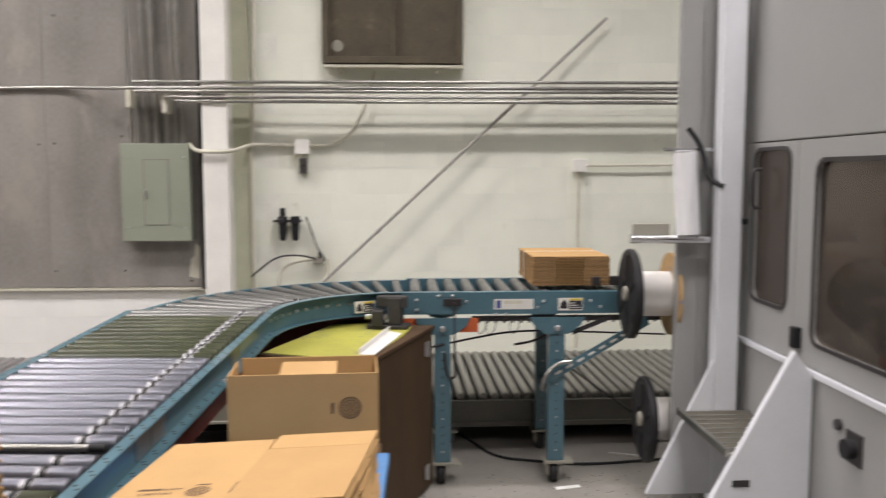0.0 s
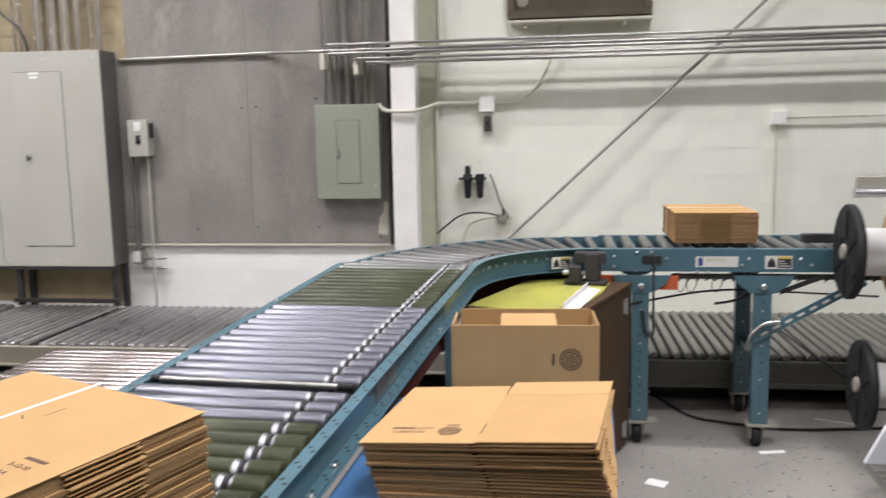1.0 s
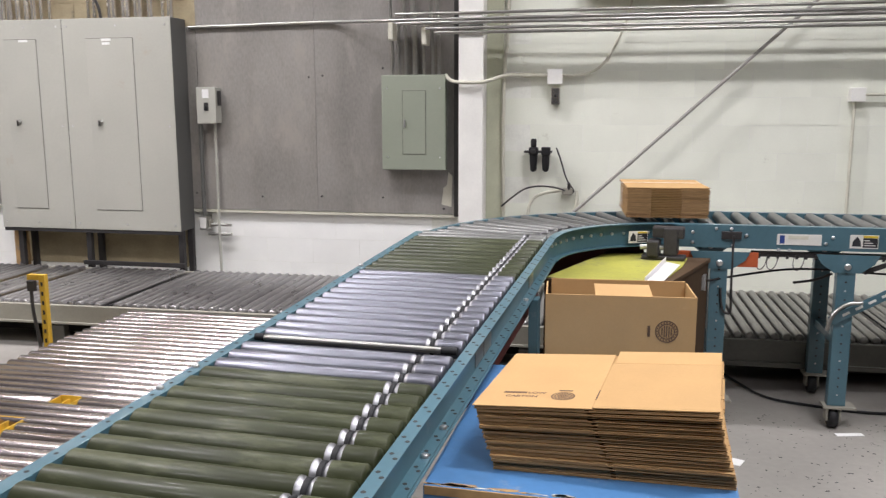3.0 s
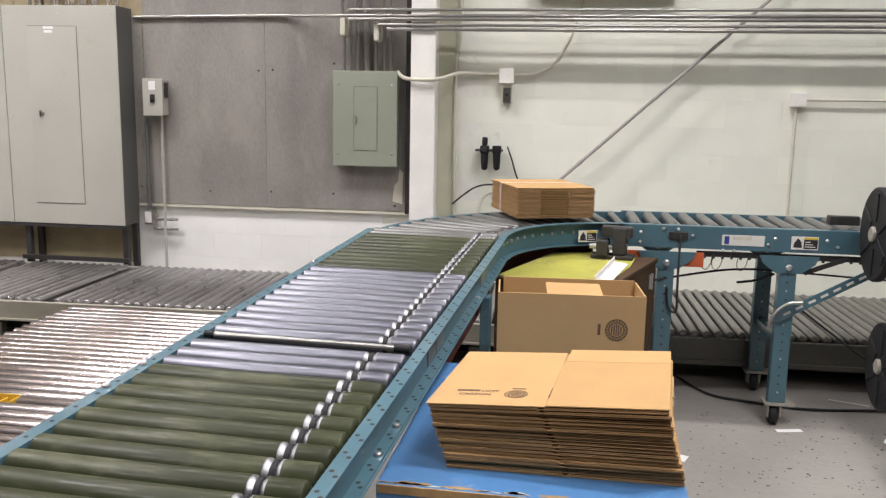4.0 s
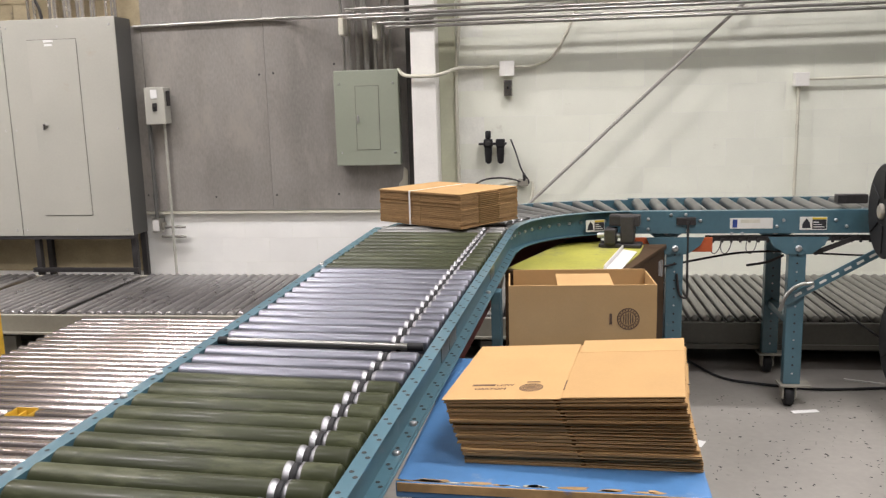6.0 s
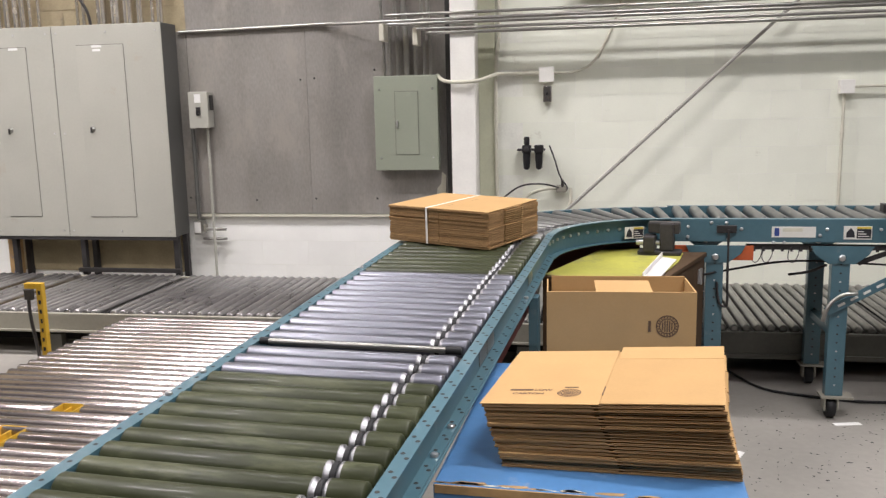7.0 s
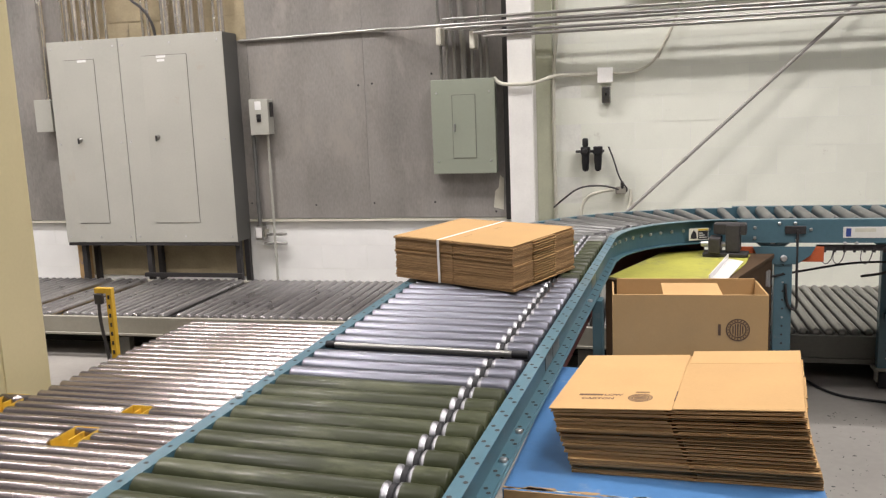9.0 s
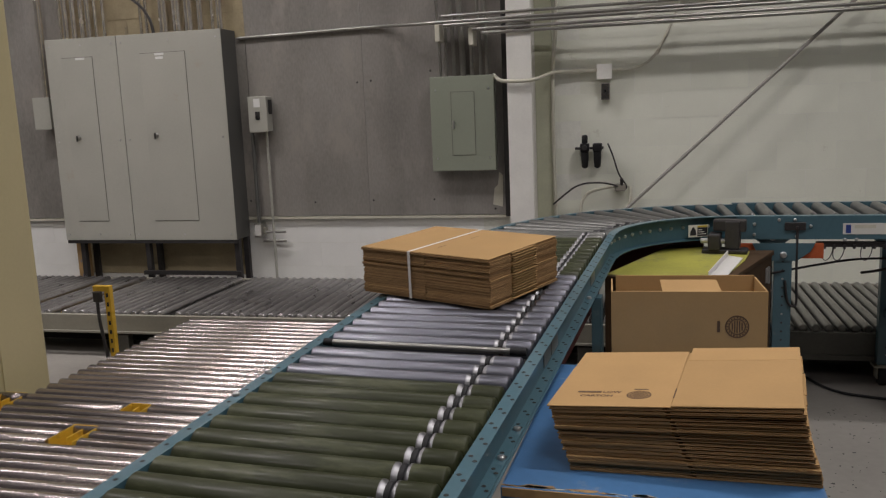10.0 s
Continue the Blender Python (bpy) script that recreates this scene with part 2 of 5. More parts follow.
def tube(bm, pts, r, seg=10, rounds=3):
    """A pipe through points with softened bends."""
    pts = [Vector(p) for p in pts]
    for _ in range(rounds):
        out = [pts[0]]
        for a, b in zip(pts, pts[1:]):
            out += [a.lerp(b, 0.25), a.lerp(b, 0.75)]
        out.append(pts[-1])
        pts = out if len(pts) > 2 else pts
    up = Vector((0, 0, 1)) if abs((pts[-1] - pts[0]).normalized().z) < 0.9 else Vector((0, 1, 0))
    rings = []
    for i, p in enumerate(pts):
        d = (pts[min(i + 1, len(pts) - 1)] - pts[max(i - 1, 0)]).normalized()
        side = d.cross(up)
        side = side.normalized() if side.length > 1e-4 else Vector((1, 0, 0))
        nor = side.cross(d).normalized()
        rings.append([bm.verts.new(p + r * (math.cos(a) * side + math.sin(a) * nor)) for a in (2 * math.pi * k / seg for k in range(seg))])
    for u, v in zip(rings, rings[1:]):
        for k in range(seg):
            f = bm.faces.new((u[k], u[(k + 1) % seg], v[(k + 1) % seg], v[k])); f.smooth = True
    bmesh.ops.recalc_face_normals(bm, faces=bm.faces)
    close(bm, rings)
    return bm


def prism(bm, poly, h0, h1, axis="Z"):
    def at(a, b, h):
        return (a, b, h) if axis == "Z" else (h, a, b) if axis == "X" else (a, h, b)
    lo = [bm.verts.new(at(a, b, h0)) for a, b in poly]
    hi = [bm.verts.new(at(a, b, h1)) for a, b in poly]
    bm.faces.new(lo[::-1]); bm.faces.new(hi)
    for k in range(len(poly)):
        bm.faces.new((lo[k], lo[(k + 1) % len(poly)], hi[(k + 1) % len(poly)], hi[k]))
    bmesh.ops.recalc_face_normals(bm, faces=bm.faces)
    return bm


def rounded(y0, y1, z0, z1, r, n=5):
    pts = []
    for cy, cz, a0 in ((y1 - r, z1 - r, 0), (y0 + r, z1 - r, 90), (y0 + r, z0 + r, 180), (y1 - r, z0 + r, 270)):
        pts += [(cy + r * math.cos(radians(a0 + 90 * k / n)), cz + r * math.sin(radians(a0 + 90 * k / n))) for k in range(n + 1)]
    return pts


def mesh_of(name, bm, material):
    me = bpy.data.meshes.new(name)
    bm.to_mesh(me); bm.free()
    for m in material if isinstance(material, (list, tuple)) else (material,):
        me.materials.append(m)
    return me


def part(name, bm, material, parent=None, label=""):
    ob = new(name, mesh_of(name, bm, material))
    if parent is not None:
        ob.parent = parent
    return tagged(ob, label)


def thing(name, m, label, category, group="", kind=""):
    ob = new(name)
    ob.empty_display_size = 0.1
    ob.matrix_basis = m
    return tagged(ob, label, category, group, kind)


def piece(name, me, parent, m):
    ob = new(name, me)
    ob.parent = parent
    ob.matrix_basis = m
    return ob


def B():
    return bmesh.new()


I4 = Matrix.Identity(4)

# ---- the hall ----
WALL_Y = 6.74
floor = tagged(part("floor", box(B(), -9, 7, -6, WALL_Y + 0.2, -0.15, 0.0), M_FLOOR), "grey painted concrete floor with dark scuffs and specks", "floor", kind="structure")
ceiling = tagged(part("ceiling", box(B(), -9, 7, -6, WALL_Y + 0.2, 5.6, 5.8), M_CEIL), "grey steel hall ceiling high above the conveyors", "ceiling", kind="structure")
for nm, dims in (("wall_west", (-9.2, -9, -6, WALL_Y + 0.2)), ("wall_east", (7, 7.2, -6, WALL_Y + 0.2)), ("wall_south", (-9, 7, -6.2, -6))):
    tagged(part(nm, box(B(), *dims, 0, 5.6), M_HALL), "plain painted hall wall closing the room", "wall", kind="structure")
wall = tagged(part("wall_north", box(B(), -9, 7, WALL_Y, WALL_Y + 0.2, 0, 5.6), M_MORTAR), "cream painted concrete block wall with faint joints", "wall", kind="structure")
trim = tagged(part("trim", box(B(), -8.9, -0.93, 6.70, 6.722, 0.685, 0.705), M_WHITEPIPE), "thin pale painted strip under the grey boards", "trim", kind="structure")

# grey painted boards over the blocks
rb0 = random.Random(4)
BOARDS = [(-9.0, -4.86), (-4.85, -3.10), (-3.096, -2.0805), (-2.0795, -0.94)]
for a, b in BOARDS:
    brd = thing("wall_board", pose(a, 6.705, 0.71), "grey painted plywood board fixed to the block wall", "wall board", "wall boards", "structure")
    part("board", box(B(), 0, b - a, 0, 0.03, 0, 3.2 if not (a == -4.85) else 1.5, 0.003), M_PLY, brd)
    for px in (0.06, (b - a) / 2, b - a - 0.06):
        for pz in (0.1, 1.1, 2.1):
            if rb0.random() < 0.45:
                part("screw", lathe(B(), [(0, 0.009), (-0.004, 0.006)], "Y", 8, (px + rb0.uniform(-0.03, 0.03), 0, pz + rb0.uniform(-0.1, 0.1))), M_DARKMET, brd)
worn = tagged(part("worn_patch", prism(B(), [(-1.045, 0.79), (-0.965, 0.77), (-0.957, 1.02), (-0.99, 1.05), (-1.0, 0.95), (-1.03, 0.92)], 6.7035, 6.7045, "Y"), M_WHITEPIPE), "pale patch where paint has worn off the board", "wall", kind="structure")
bare = tagged(part("bare_wall_patch", box(B(), -4.85, -3.10, 6.715, 6.738, 2.21, 3.9), M_TANWALL), "bare tan block behind the pipes", "wall", kind="structure")

column = thing("column", pose(-0.78, 6.62, 0), "white painted steel column with scuffs against the wall", "column", kind="structure")
part("flange", box(B(), -0.093, 0.093, -0.12, -0.10, 0, 5.6, 0.003), M_COL, column)
part("web", box(B(), -0.012, 0.012, -0.10, 0.10, 0, 5.6), M_COL, column)
part("flange", box(B(), -0.093, 0.093, 0.10, 0.118, 0, 5.6, 0.003), M_COL, column)
# near-black strip puts the recess's shade into colour
part("recess_lining", box(B(), -0.155, -0.10, 0.03, 0.115, 0.7, 4.0), M_DARKGAP, column, "dark strip standing for the shaded gap beside the column")
strip = tagged(part("wall_strip", box(B(), -0.69, -0.56, 6.71, 6.738, 0, 5.6, 0.004), M_STRIP), "pale green painted strip of wall beside the column", "wall", kind="structure")

# ---- electrical cabinets ----
def screws(ob, spots, y):
    for x, z in spots:
        part("screw", lathe(B(), [(0, 0.008), (-0.005, 0.006)], "Y", 8, (x, y, z)), M_BOLT, ob)


def big_cabinet(x0, x1, label, labels):
    w, h = x1 - x0, 1.72
    ob = thing("electrical_cabinet", pose(x0, 6.46, 0.545), label, "electrical cabinet", "electrical cabinets")
    # body a darker grey than the front: the side's shade is in the colour
    part("body", box(B(), 0.004, w - 0.004, 0.006, 0.243, 0.0, h, 0.004), M_PANELD, ob, "cabinet side in darker grey for its shade")
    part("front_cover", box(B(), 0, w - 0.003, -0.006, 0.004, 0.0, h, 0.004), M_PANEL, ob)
    dx0, dx1, dz0, dz1 = 0.22 * w, 0.65 * w, 0.17, h - 0.16
    fr = part("door", box(B(), dx0, dx1, -0.011, -0.006, dz0, dz1, 0.002), M_PANEL, ob)
    b = B()
    for q in ((dx1, dx1 + 0.004, dz0, dz1), (dx0, dx1, dz0 - 0.004, dz0), (dx0, dx1, dz1, dz1 + 0.004)):
        box(b, q[0], q[1], -0.0085, -0.006, q[2], q[3])
    part("door_gap", b, M_GAPLINE, ob, "thin dark gap around the door")
    lk = part("latch", lathe(B(), [(0, 0.022), (-0.006, 0.022), (-0.01, 0.012), (-0.022, 0.01)], "Y", 12, (dx0 + 0.09, -0.011, h * 0.52)), M_GALV, ob, "round metal key latch")
    part("latch_lever", box(B(), dx0 + 0.082, dx0 + 0.096, -0.04, -0.03, h * 0.52 - 0.035, h * 0.52 + 0.012, 0.003), M_DARKMET, lk)
    for n in range(labels):
        part("sticker", box(B(), dx0 + 0.14 + 0.006 * n, dx0 + 0.14 + 0.085 - 0.010 * n, -0.014, -0.011, dz1 - 0.02 - 0.03 * n, dz1 - 0.001 - 0.03 * n), M_PAPER, ob, "white label")
    screws(ob, [(0.04, 0.05), (w - 0.05, 0.05), (0.04, h - 0.06), (w - 0.05, h - 0.06), (w - 0.05, h / 2), (0.04, h / 2), (w * 0.5, h - 0.06), (w * 0.5, 0.05)], -0.006)
    return ob


big_cabinet(-4.835, -4.145, "tall grey enamel electrical cabinet with closed door", 1)
big_cabinet(-4.142, -3.18, "wide grey enamel electrical cabinet with closed door and labels", 2)
stand = thing("cabinet_stand", pose(-4.83, 6.46, 0), "dark steel angle stand under the electrical cabinets", "stand")
for x in (0.10, 0.75, 1.60):
    part("leg", box(B(), x, x + 0.045, 0.03, 0.075, 0, 0.545, 0.004), M_DARKMET, stand)
    part("leg", box(B(), x, x + 0.045, 0.19, 0.235, 0, 0.545, 0.004), M_DARKMET, stand)
part("rail", box(B(), 0.73, 1.66, 0.0, 0.03, 0.24, 0.275, 0.003), M_DARKMET, stand)
part("rail", box(B(), 0.0, 1.66, 0.0, 0.028, 0.515, 0.545, 0.003), M_DARKMET, stand)
part("timber", box(B(), 0.02, 0.10, 0.08, 0.17, 0, 0.54, 0.004), M_RAWWOOD, stand, "raw timber post")
part("timber", box(B(), -0.02, 1.62, 0.265, 0.272, 0.2, 0.54), M_TANWALL, stand)


def small_panel():
    ob = thing("breaker_panel", pose(-1.5, 6.6, 1.07), "green-grey enamel breaker panel with a small inset door", "breaker panel")
    part("body", box(B(), 0.006, 0.502, 0.004, 0.104, 0.004, 0.728, 0.004), M_PANELG, ob)
    part("front_cover", box(B(), 0, 0.508, -0.008, 0.004, 0, 0.732, 0.006), M_PANELG, ob)
    part("door", box(B(), 0.17, 0.35, -0.012, -0.008, 0.125, 0.61, 0.002), M_PANELG, ob)
    b = B()
    for q in ((0.166, 0.17, 0.121, 0.614), (0.35, 0.354, 0.121, 0.614), (0.17, 0.35, 0.121, 0.125), (0.17, 0.35, 0.61, 0.614)):
        box(b, q[0], q[1], -0.010, -0.008, q[2], q[3])
    part("door_gap", b, M_GAPLINE, ob, "thin dark gap around the door")
    part("latch", box(B(), 0.178, 0.19, -0.022, -0.012, 0.33, 0.39, 0.003), M_BOLT, ob)
    screws(ob, [(0.045, 0.1), (0.465, 0.1), (0.045, 0.63), (0.465, 0.63)], -0.008)
    return ob


small_panel()

sw = thing("disconnect_switch", pose(-3.055, 6.60, 1.43), "grey metal disconnect switch box with a black lever", "switch box")
part("body", box(B(), 0, 0.16, 0, 0.10, 0, 0.285, 0.005), M_PANEL, sw)
part("cover", box(B(), -0.004, 0.164, -0.012, 0.002, -0.004, 0.289, 0.005), M_PANEL, sw)
part("switch_plate", box(B(), 0.06, 0.10, -0.016, -0.012, 0.10, 0.165, 0.003), M_DARKMET, sw)
part("lever", box(B(), 0.072, 0.088, -0.03, -0.016, 0.105, 0.135, 0.003), M_BLACK, sw)
part("sticker", box(B(), 0.05, 0.105, -0.015, -0.012, 0.20, 0.27), M_PAPER, sw, "white label")
part("side_arm", box(B(), 0.164, 0.18, 0.02, 0.06, 0.14, 0.26, 0.004), M_DARKMET, sw)


def pipe(name, pts, r, label, m=None, cat="conduit", clamps=()):
    ob = tagged(part(name, tube(B(), pts, r), m or M_GALV), label, cat)
    if cat in ("conduit", "pipe"):
        a, b = max(zip(pts, pts[1:]), key=lambda s: (Vector(s[1]) - Vector(s[0])).length)
        a, b = Vector(a), Vector(b)
        d = (b - a).normalized()
        for k in (0.22, 0.72):
            c = a.lerp(b, k)
            part("coupling", cyl(B(), c - d * 0.022, c + d * 0.022, r * 1.22, 12), m or M_GALV, ob)
    return ob


# pipes on the wall
pipe("conduit", [(-3.07, 6.66, 1.42), (-3.07, 6.66, 0.62)], 0.016, "thin dark grey conduit below the switch box", M_PANELD)
fit_box = thing("junction_box", pose(-3.07, 6.66, 0.60), "small grey cast junction fitting at the foot of a conduit", "junction box")
part("body", box(B(), -0.035, 0.035, -0.035, 0.06, -0.06, 0.06, 0.006), M_GALV, fit_box)
part("cover", box(B(), -0.028, 0.028, -0.039, -0.035, -0.045, 0.045, 0.002), M_WHITEMET, fit_box)
for zz in (0.50, 0.58):
    pipe("conduit", [(-3.05, 6.68, zz), (-2.84, 6.68, zz)], 0.011, "short level conduit stub beside the junction fitting")
pipe("conduit", [(-2.945, 6.67, 1.43), (-2.945, 6.67, 0.0)], 0.011, "thin grey conduit running down to the floor", M_PANEL)
jbx = thing("junction_box", pose(-3.11, 6.66, 0.56), "small grey junction fitting on the white wall", "junction box")
part("body", box(B(), 0, 0.09, 0, 0.06, 0, 0.06, 0.006), M_BEIGE, jbx)
RISERS = ((-4.77, 0.014), (-4.715, 0.026), (-4.635, 0.024), (-4.555, 0.022), (-4.49, 0.024), (-4.42, 0.014), (-4.34, 0.014), (-3.985, 0.013), (-3.93, 0.015),
          (-3.77, 0.040), (-3.645, 0.038), (-3.535, 0.038), (-3.43, 0.026), (-3.32, 0.014), (-3.255, 0.026))
for x, r in RISERS:
    pipe("conduit", [(x, 6.60, 2.262), (x, 6.60, 4.6)], r, "vertical galvanised conduit rising from the cabinets", M_RISER)
pipe("conduit", [(-3.85, 6.56, 2.27), (-3.86, 6.55, 2.38), (-3.93, 6.54, 2.50), (-4.05, 6.54, 2.58), (-4.15, 6.54, 2.72), (-4.2, 6.54, 4.4)], 0.012, "thin dark cable bent up from the cabinet", M_DARKMET, "cable")
pipe("conduit", [(-5.0, 6.62, 1.78), (-4.99, 6.62, 4.6)], 0.030, "thick bright conduit above a pull box", M_RISER)
pb = thing("pull_box", pose(-5.10, 6.56, 1.52), "grey metal pull box under a conduit", "junction box")
part("body", box(B(), 0, 0.16, 0, 0.14, 0, 0.27, 0.006), M_PANEL, pb)
part("cover", box(B(), -0.005, 0.165, -0.008, 0, -0.005, 0.275, 0.004), M_PANEL, pb)
for x, r, zt in ((-1.42, 0.013, 4.6), (-1.37, 0.011, 2.2), (-1.31, 0.015, 4.6), (-1.24, 0.024, 4.6), (-1.17, 0.014, 2.18), (-1.10, 0.012, 4.6), (-1.05, 0.014, 4.6)):
    if zt > 3:
        pipe("conduit", [(x, 6.645, 1.80), (x, 6.645, 2.05), (x - 0.02, 6.645, 2.3), (x - 0.05, 6.645, zt)], r, "galvanised conduit rising from the breaker panel")
    else:
        pipe("conduit", [(x, 6.645, 1.80), (x, 6.645, zt - 0.06), (x + 0.01, 6.62, zt), (x + 0.1, 6.60, zt)], r, "galvanised conduit bending off the breaker panel")
pipe("conduit", [(-3.15, 6.685, 2.20), (-1.95, 6.685, 2.22), (-1.85, 6.67, 2.218), (-1.6, 6.56, 2.205), (-1.4, 6.48, 2.20), (5.0, 6.48, 2.22)], 0.013, "long galvanised conduit along the wall")
for k, (z, x0, y) in enumerate(((2.245, -1.36, 6.50), (2.175, -1.34, 6.475), (2.135, -1.12, 6.48), (2.105, -1.05, 6.49))):
    pipe("conduit", [(x0, y, z), (5.0, y, z + 0.02 - 0.005 * k)], 0.012 + 0.002 * (k % 2), "galvanised conduit in a bundle of level pipes")
for x, z in ((-1.40, 2.16), (-1.14, 2.12)):
    cb = thing("conduit_fitting", pose(x, 6.6, z), "grey cast conduit elbow fitting", "conduit fitting")
    part("body", box(B(), -0.02, 0.02, -0.1, 0.04, -0.10, 0.03, 0.01), M_WHITEPIPE, cb)
pipe("conduit", [(-1.0, 6.66, 1.80), (-0.97, 6.6, 1.77), (-0.90, 6.46, 1.74), (-0.72, 6.46, 1.735), (-0.64, 6.52, 1.75), (-0.54, 6.66, 1.80), (-0.42, 6.70, 1.795), (-0.21, 6.70, 1.795)], 0.014, "painted conduit bending round the column", M_WHITEPIPE)
pipe("conduit", [(-0.52, 6.69, 4.5), (-0.52, 6.69, 2.35), (-0.52, 6.69, 2.1), (-0.56, 6.69, 1.8), (-0.545, 6.69, 0.6)], 0.014, "painted vertical conduit beside the pale strip", M_WHITEPIPE)
pipe("conduit", [(-0.12, 6.70, 1.795), (0.05, 6.70, 1.79), (0.20, 6.70, 1.86), (0.32, 6.70, 2.10), (0.37, 6.70, 2.24), (0.39, 6.70, 2.36)], 0.010, "painted conduit curving up to the louvre", M_WHITEPIPE)
jb = thing("junction_box", pose(-0.215, 6.66, 1.73), "white square junction box on the block wall", "junction box")
part("body", box(B(), 0, 0.105, 0, 0.078, 0, 0.105, 0.006), M_COL, jb)
part("cover", box(B(), -0.004, 0.109, -0.006, 0, -0.004, 0.109, 0.003), M_COL, jb)
tb = thing("toggle_switch", pose(-0.19, 6.67, 1.575), "small grey steel switch under the junction box", "switch")
part("body", box(B(), 0, 0.065, 0, 0.068, 0, 0.125, 0.006), M_BEIGE, tb)
part("plate", box(B(), 0.004, 0.061, -0.004, 0, 0.006, 0.12, 0.002), M_STEEL, tb)
part("toggle", box(B(), 0.026, 0.038, -0.016, -0.004, 0.055, 0.075, 0.002), M_BLACK, tb)
jb2 = thing("junction_box", pose(1.93, 6.66, 1.59), "white junction box with a conduit leading off", "junction box")
part("body", box(B(), 0, 0.10, 0, 0.078, 0, 0.10, 0.006), M_COL, jb2)
pipe("conduit", [(2.03, 6.69, 1.64), (4.5, 6.69, 1.66)], 0.010, "painted level conduit from the white junction box", M_WHITEPIPE)
pipe("conduit", [(1.97, 6.705, 1.6), (1.97, 6.705, 0.2)], 0.011, "thin cream conduit down the block wall", M_WHITEPIPE)
pipe("leaning_pipe", [(-0.08, 6.55, 0.0 + 0.69), (2.16, 6.66, 2.76)], 0.0125, "long grey pipe running diagonally across the wall", M_GREYPIPE, "pipe")

# air regulator with hoses
reg = thing("air_regulator", pose(-0.31, 6.60, 1.17) @ Matrix.Scale(0.85, 4), "black compressed-air filter and regulator on the wall", "air regulator")
part("bracket", box(B(), -0.09, 0.16, 0.04, 0.14, 0.045, 0.065, 0.004), M_DARKMET, reg)
for x, h in ((0.0, 0.13), (0.11, 0.10)):
    part("head", box(B(), x - 0.04, x + 0.04, -0.03, 0.05, 0.03, 0.10, 0.01), M_BLACK, reg)
    part("bowl", lathe(B(), [(-0.12, 0.012), (-0.105, 0.028), (-0.03, 0.034), (0.03, 0.034)], "Z", 16, (x, 0.01, 0)), M_BLACK, reg)
part("knob", lathe(B(), [(0.10, 0.02), (0.11, 0.026), (0.165, 0.026), (0.175, 0.018)], "Z", 16, (0.0, 0.01, 0)), M_BLACK, reg)
part("gauge", lathe(B(), [(0.0, 0.024), (-0.02, 0.024), (-0.022, 0.018)], "Y", 14, (0.0, -0.03, 0.065)), M_DARKMET, reg)
pipe("air_hose", [(-0.14, 6.64, 1.25), (-0.10, 6.64, 1.15), (-0.06, 6.66, 1.0), (0.02, 6.68, 0.90), (-0.10, 6.68, 0.885), (-0.06, 6.68, 0.93)], 0.006, "dark rubber air hose hanging from the regulator", M_DARKMET, "hose")
pipe("air_hose", [(-0.56, 6.66, 0.79), (-0.48, 6.64, 0.86), (-0.36, 6.62, 0.95), (-0.20, 6.62, 0.96), (-0.08, 6.66, 0.93), (-0.04, 6.68, 0.90)], 0.007, "dark bent air hose along the wall", M_DARKMET, "hose")
pipe("air_hose", [(-0.05, 6.69, 0.92), (-0.20, 6.67, 0.91), (-0.33, 6.67, 0.86), (-0.36, 6.67, 0.70), (-0.36, 6.67, 0.4)], 0.012, "pale hose curving down the wall", M_WHITEPIPE, "hose")
pipe("air_hose", [(0.02, 6.69, 0.92), (0.03, 6.68, 0.82), (-0.02, 6.68, 0.7), (-0.02, 6.68, 0.4)], 0.012, "pale hose hanging beside the valve", M_WHITEPIPE, "hose")
vlv = thing("air_valve", pose(-0.06, 6.66, 0.91), "brass valve fitting splashed with paint", "valve")
part("body", box(B(), -0.03, 0.05, 0.0, 0.06, -0.025, 0.03, 0.01), M_BEIGE, vlv)
part("stem", cyl(B(), (0.02, 0.01, 0.02), (0.02, -0.01, 0.07), 0.012, 10), M_DARKMET, vlv)

# louvre high on the wall
lv = thing("wall_louvre", pose(0.0, 6.70, 2.41), "dirty brown panelled vent in a frame on the wall", "vent")
for q in ((0, 1.06, 0, 0.05), (0, 0.05, 0.05, 1.15), (1.01, 1.06, 0.05, 1.15), (0.51, 0.55, 0.05, 1.15), (0, 1.06, 1.15, 1.2)):
    part("frame_bar", box(B(), q[0], q[1], -0.05, 0.03, q[2], q[3], 0.004), M_BROWN, lv)
for x0, x1 in ((0.05, 0.51), (0.55, 1.01)):
    part("panel", box(B(), x0, x1, -0.012, 0.004, 0.05, 1.15, 0.003), M_BROWN, lv)
part("patch", lathe(B(), [(0, 0.045), (-0.003, 0.04)], "Y", 20, (0.11, -0.0125, 0.13)), M_BEIGE, lv, "pale round stain plate")
ledge = thing("wall_ledge", pose(0.0, 6.60, 2.34), "narrow grey ledge below the louvre", "ledge")
part("shelf", box(B(), 0.02, 1.06, 0, 0.135, 0.03, 0.05, 0.004), M_WHITEPIPE, ledge)
for x in (0.12, 0.85):
    part("bracket", box(B(), x, x + 0.025, 0.02, 0.135, 0.0, 0.03, 0.003), M_WHITEPIPE, ledge)

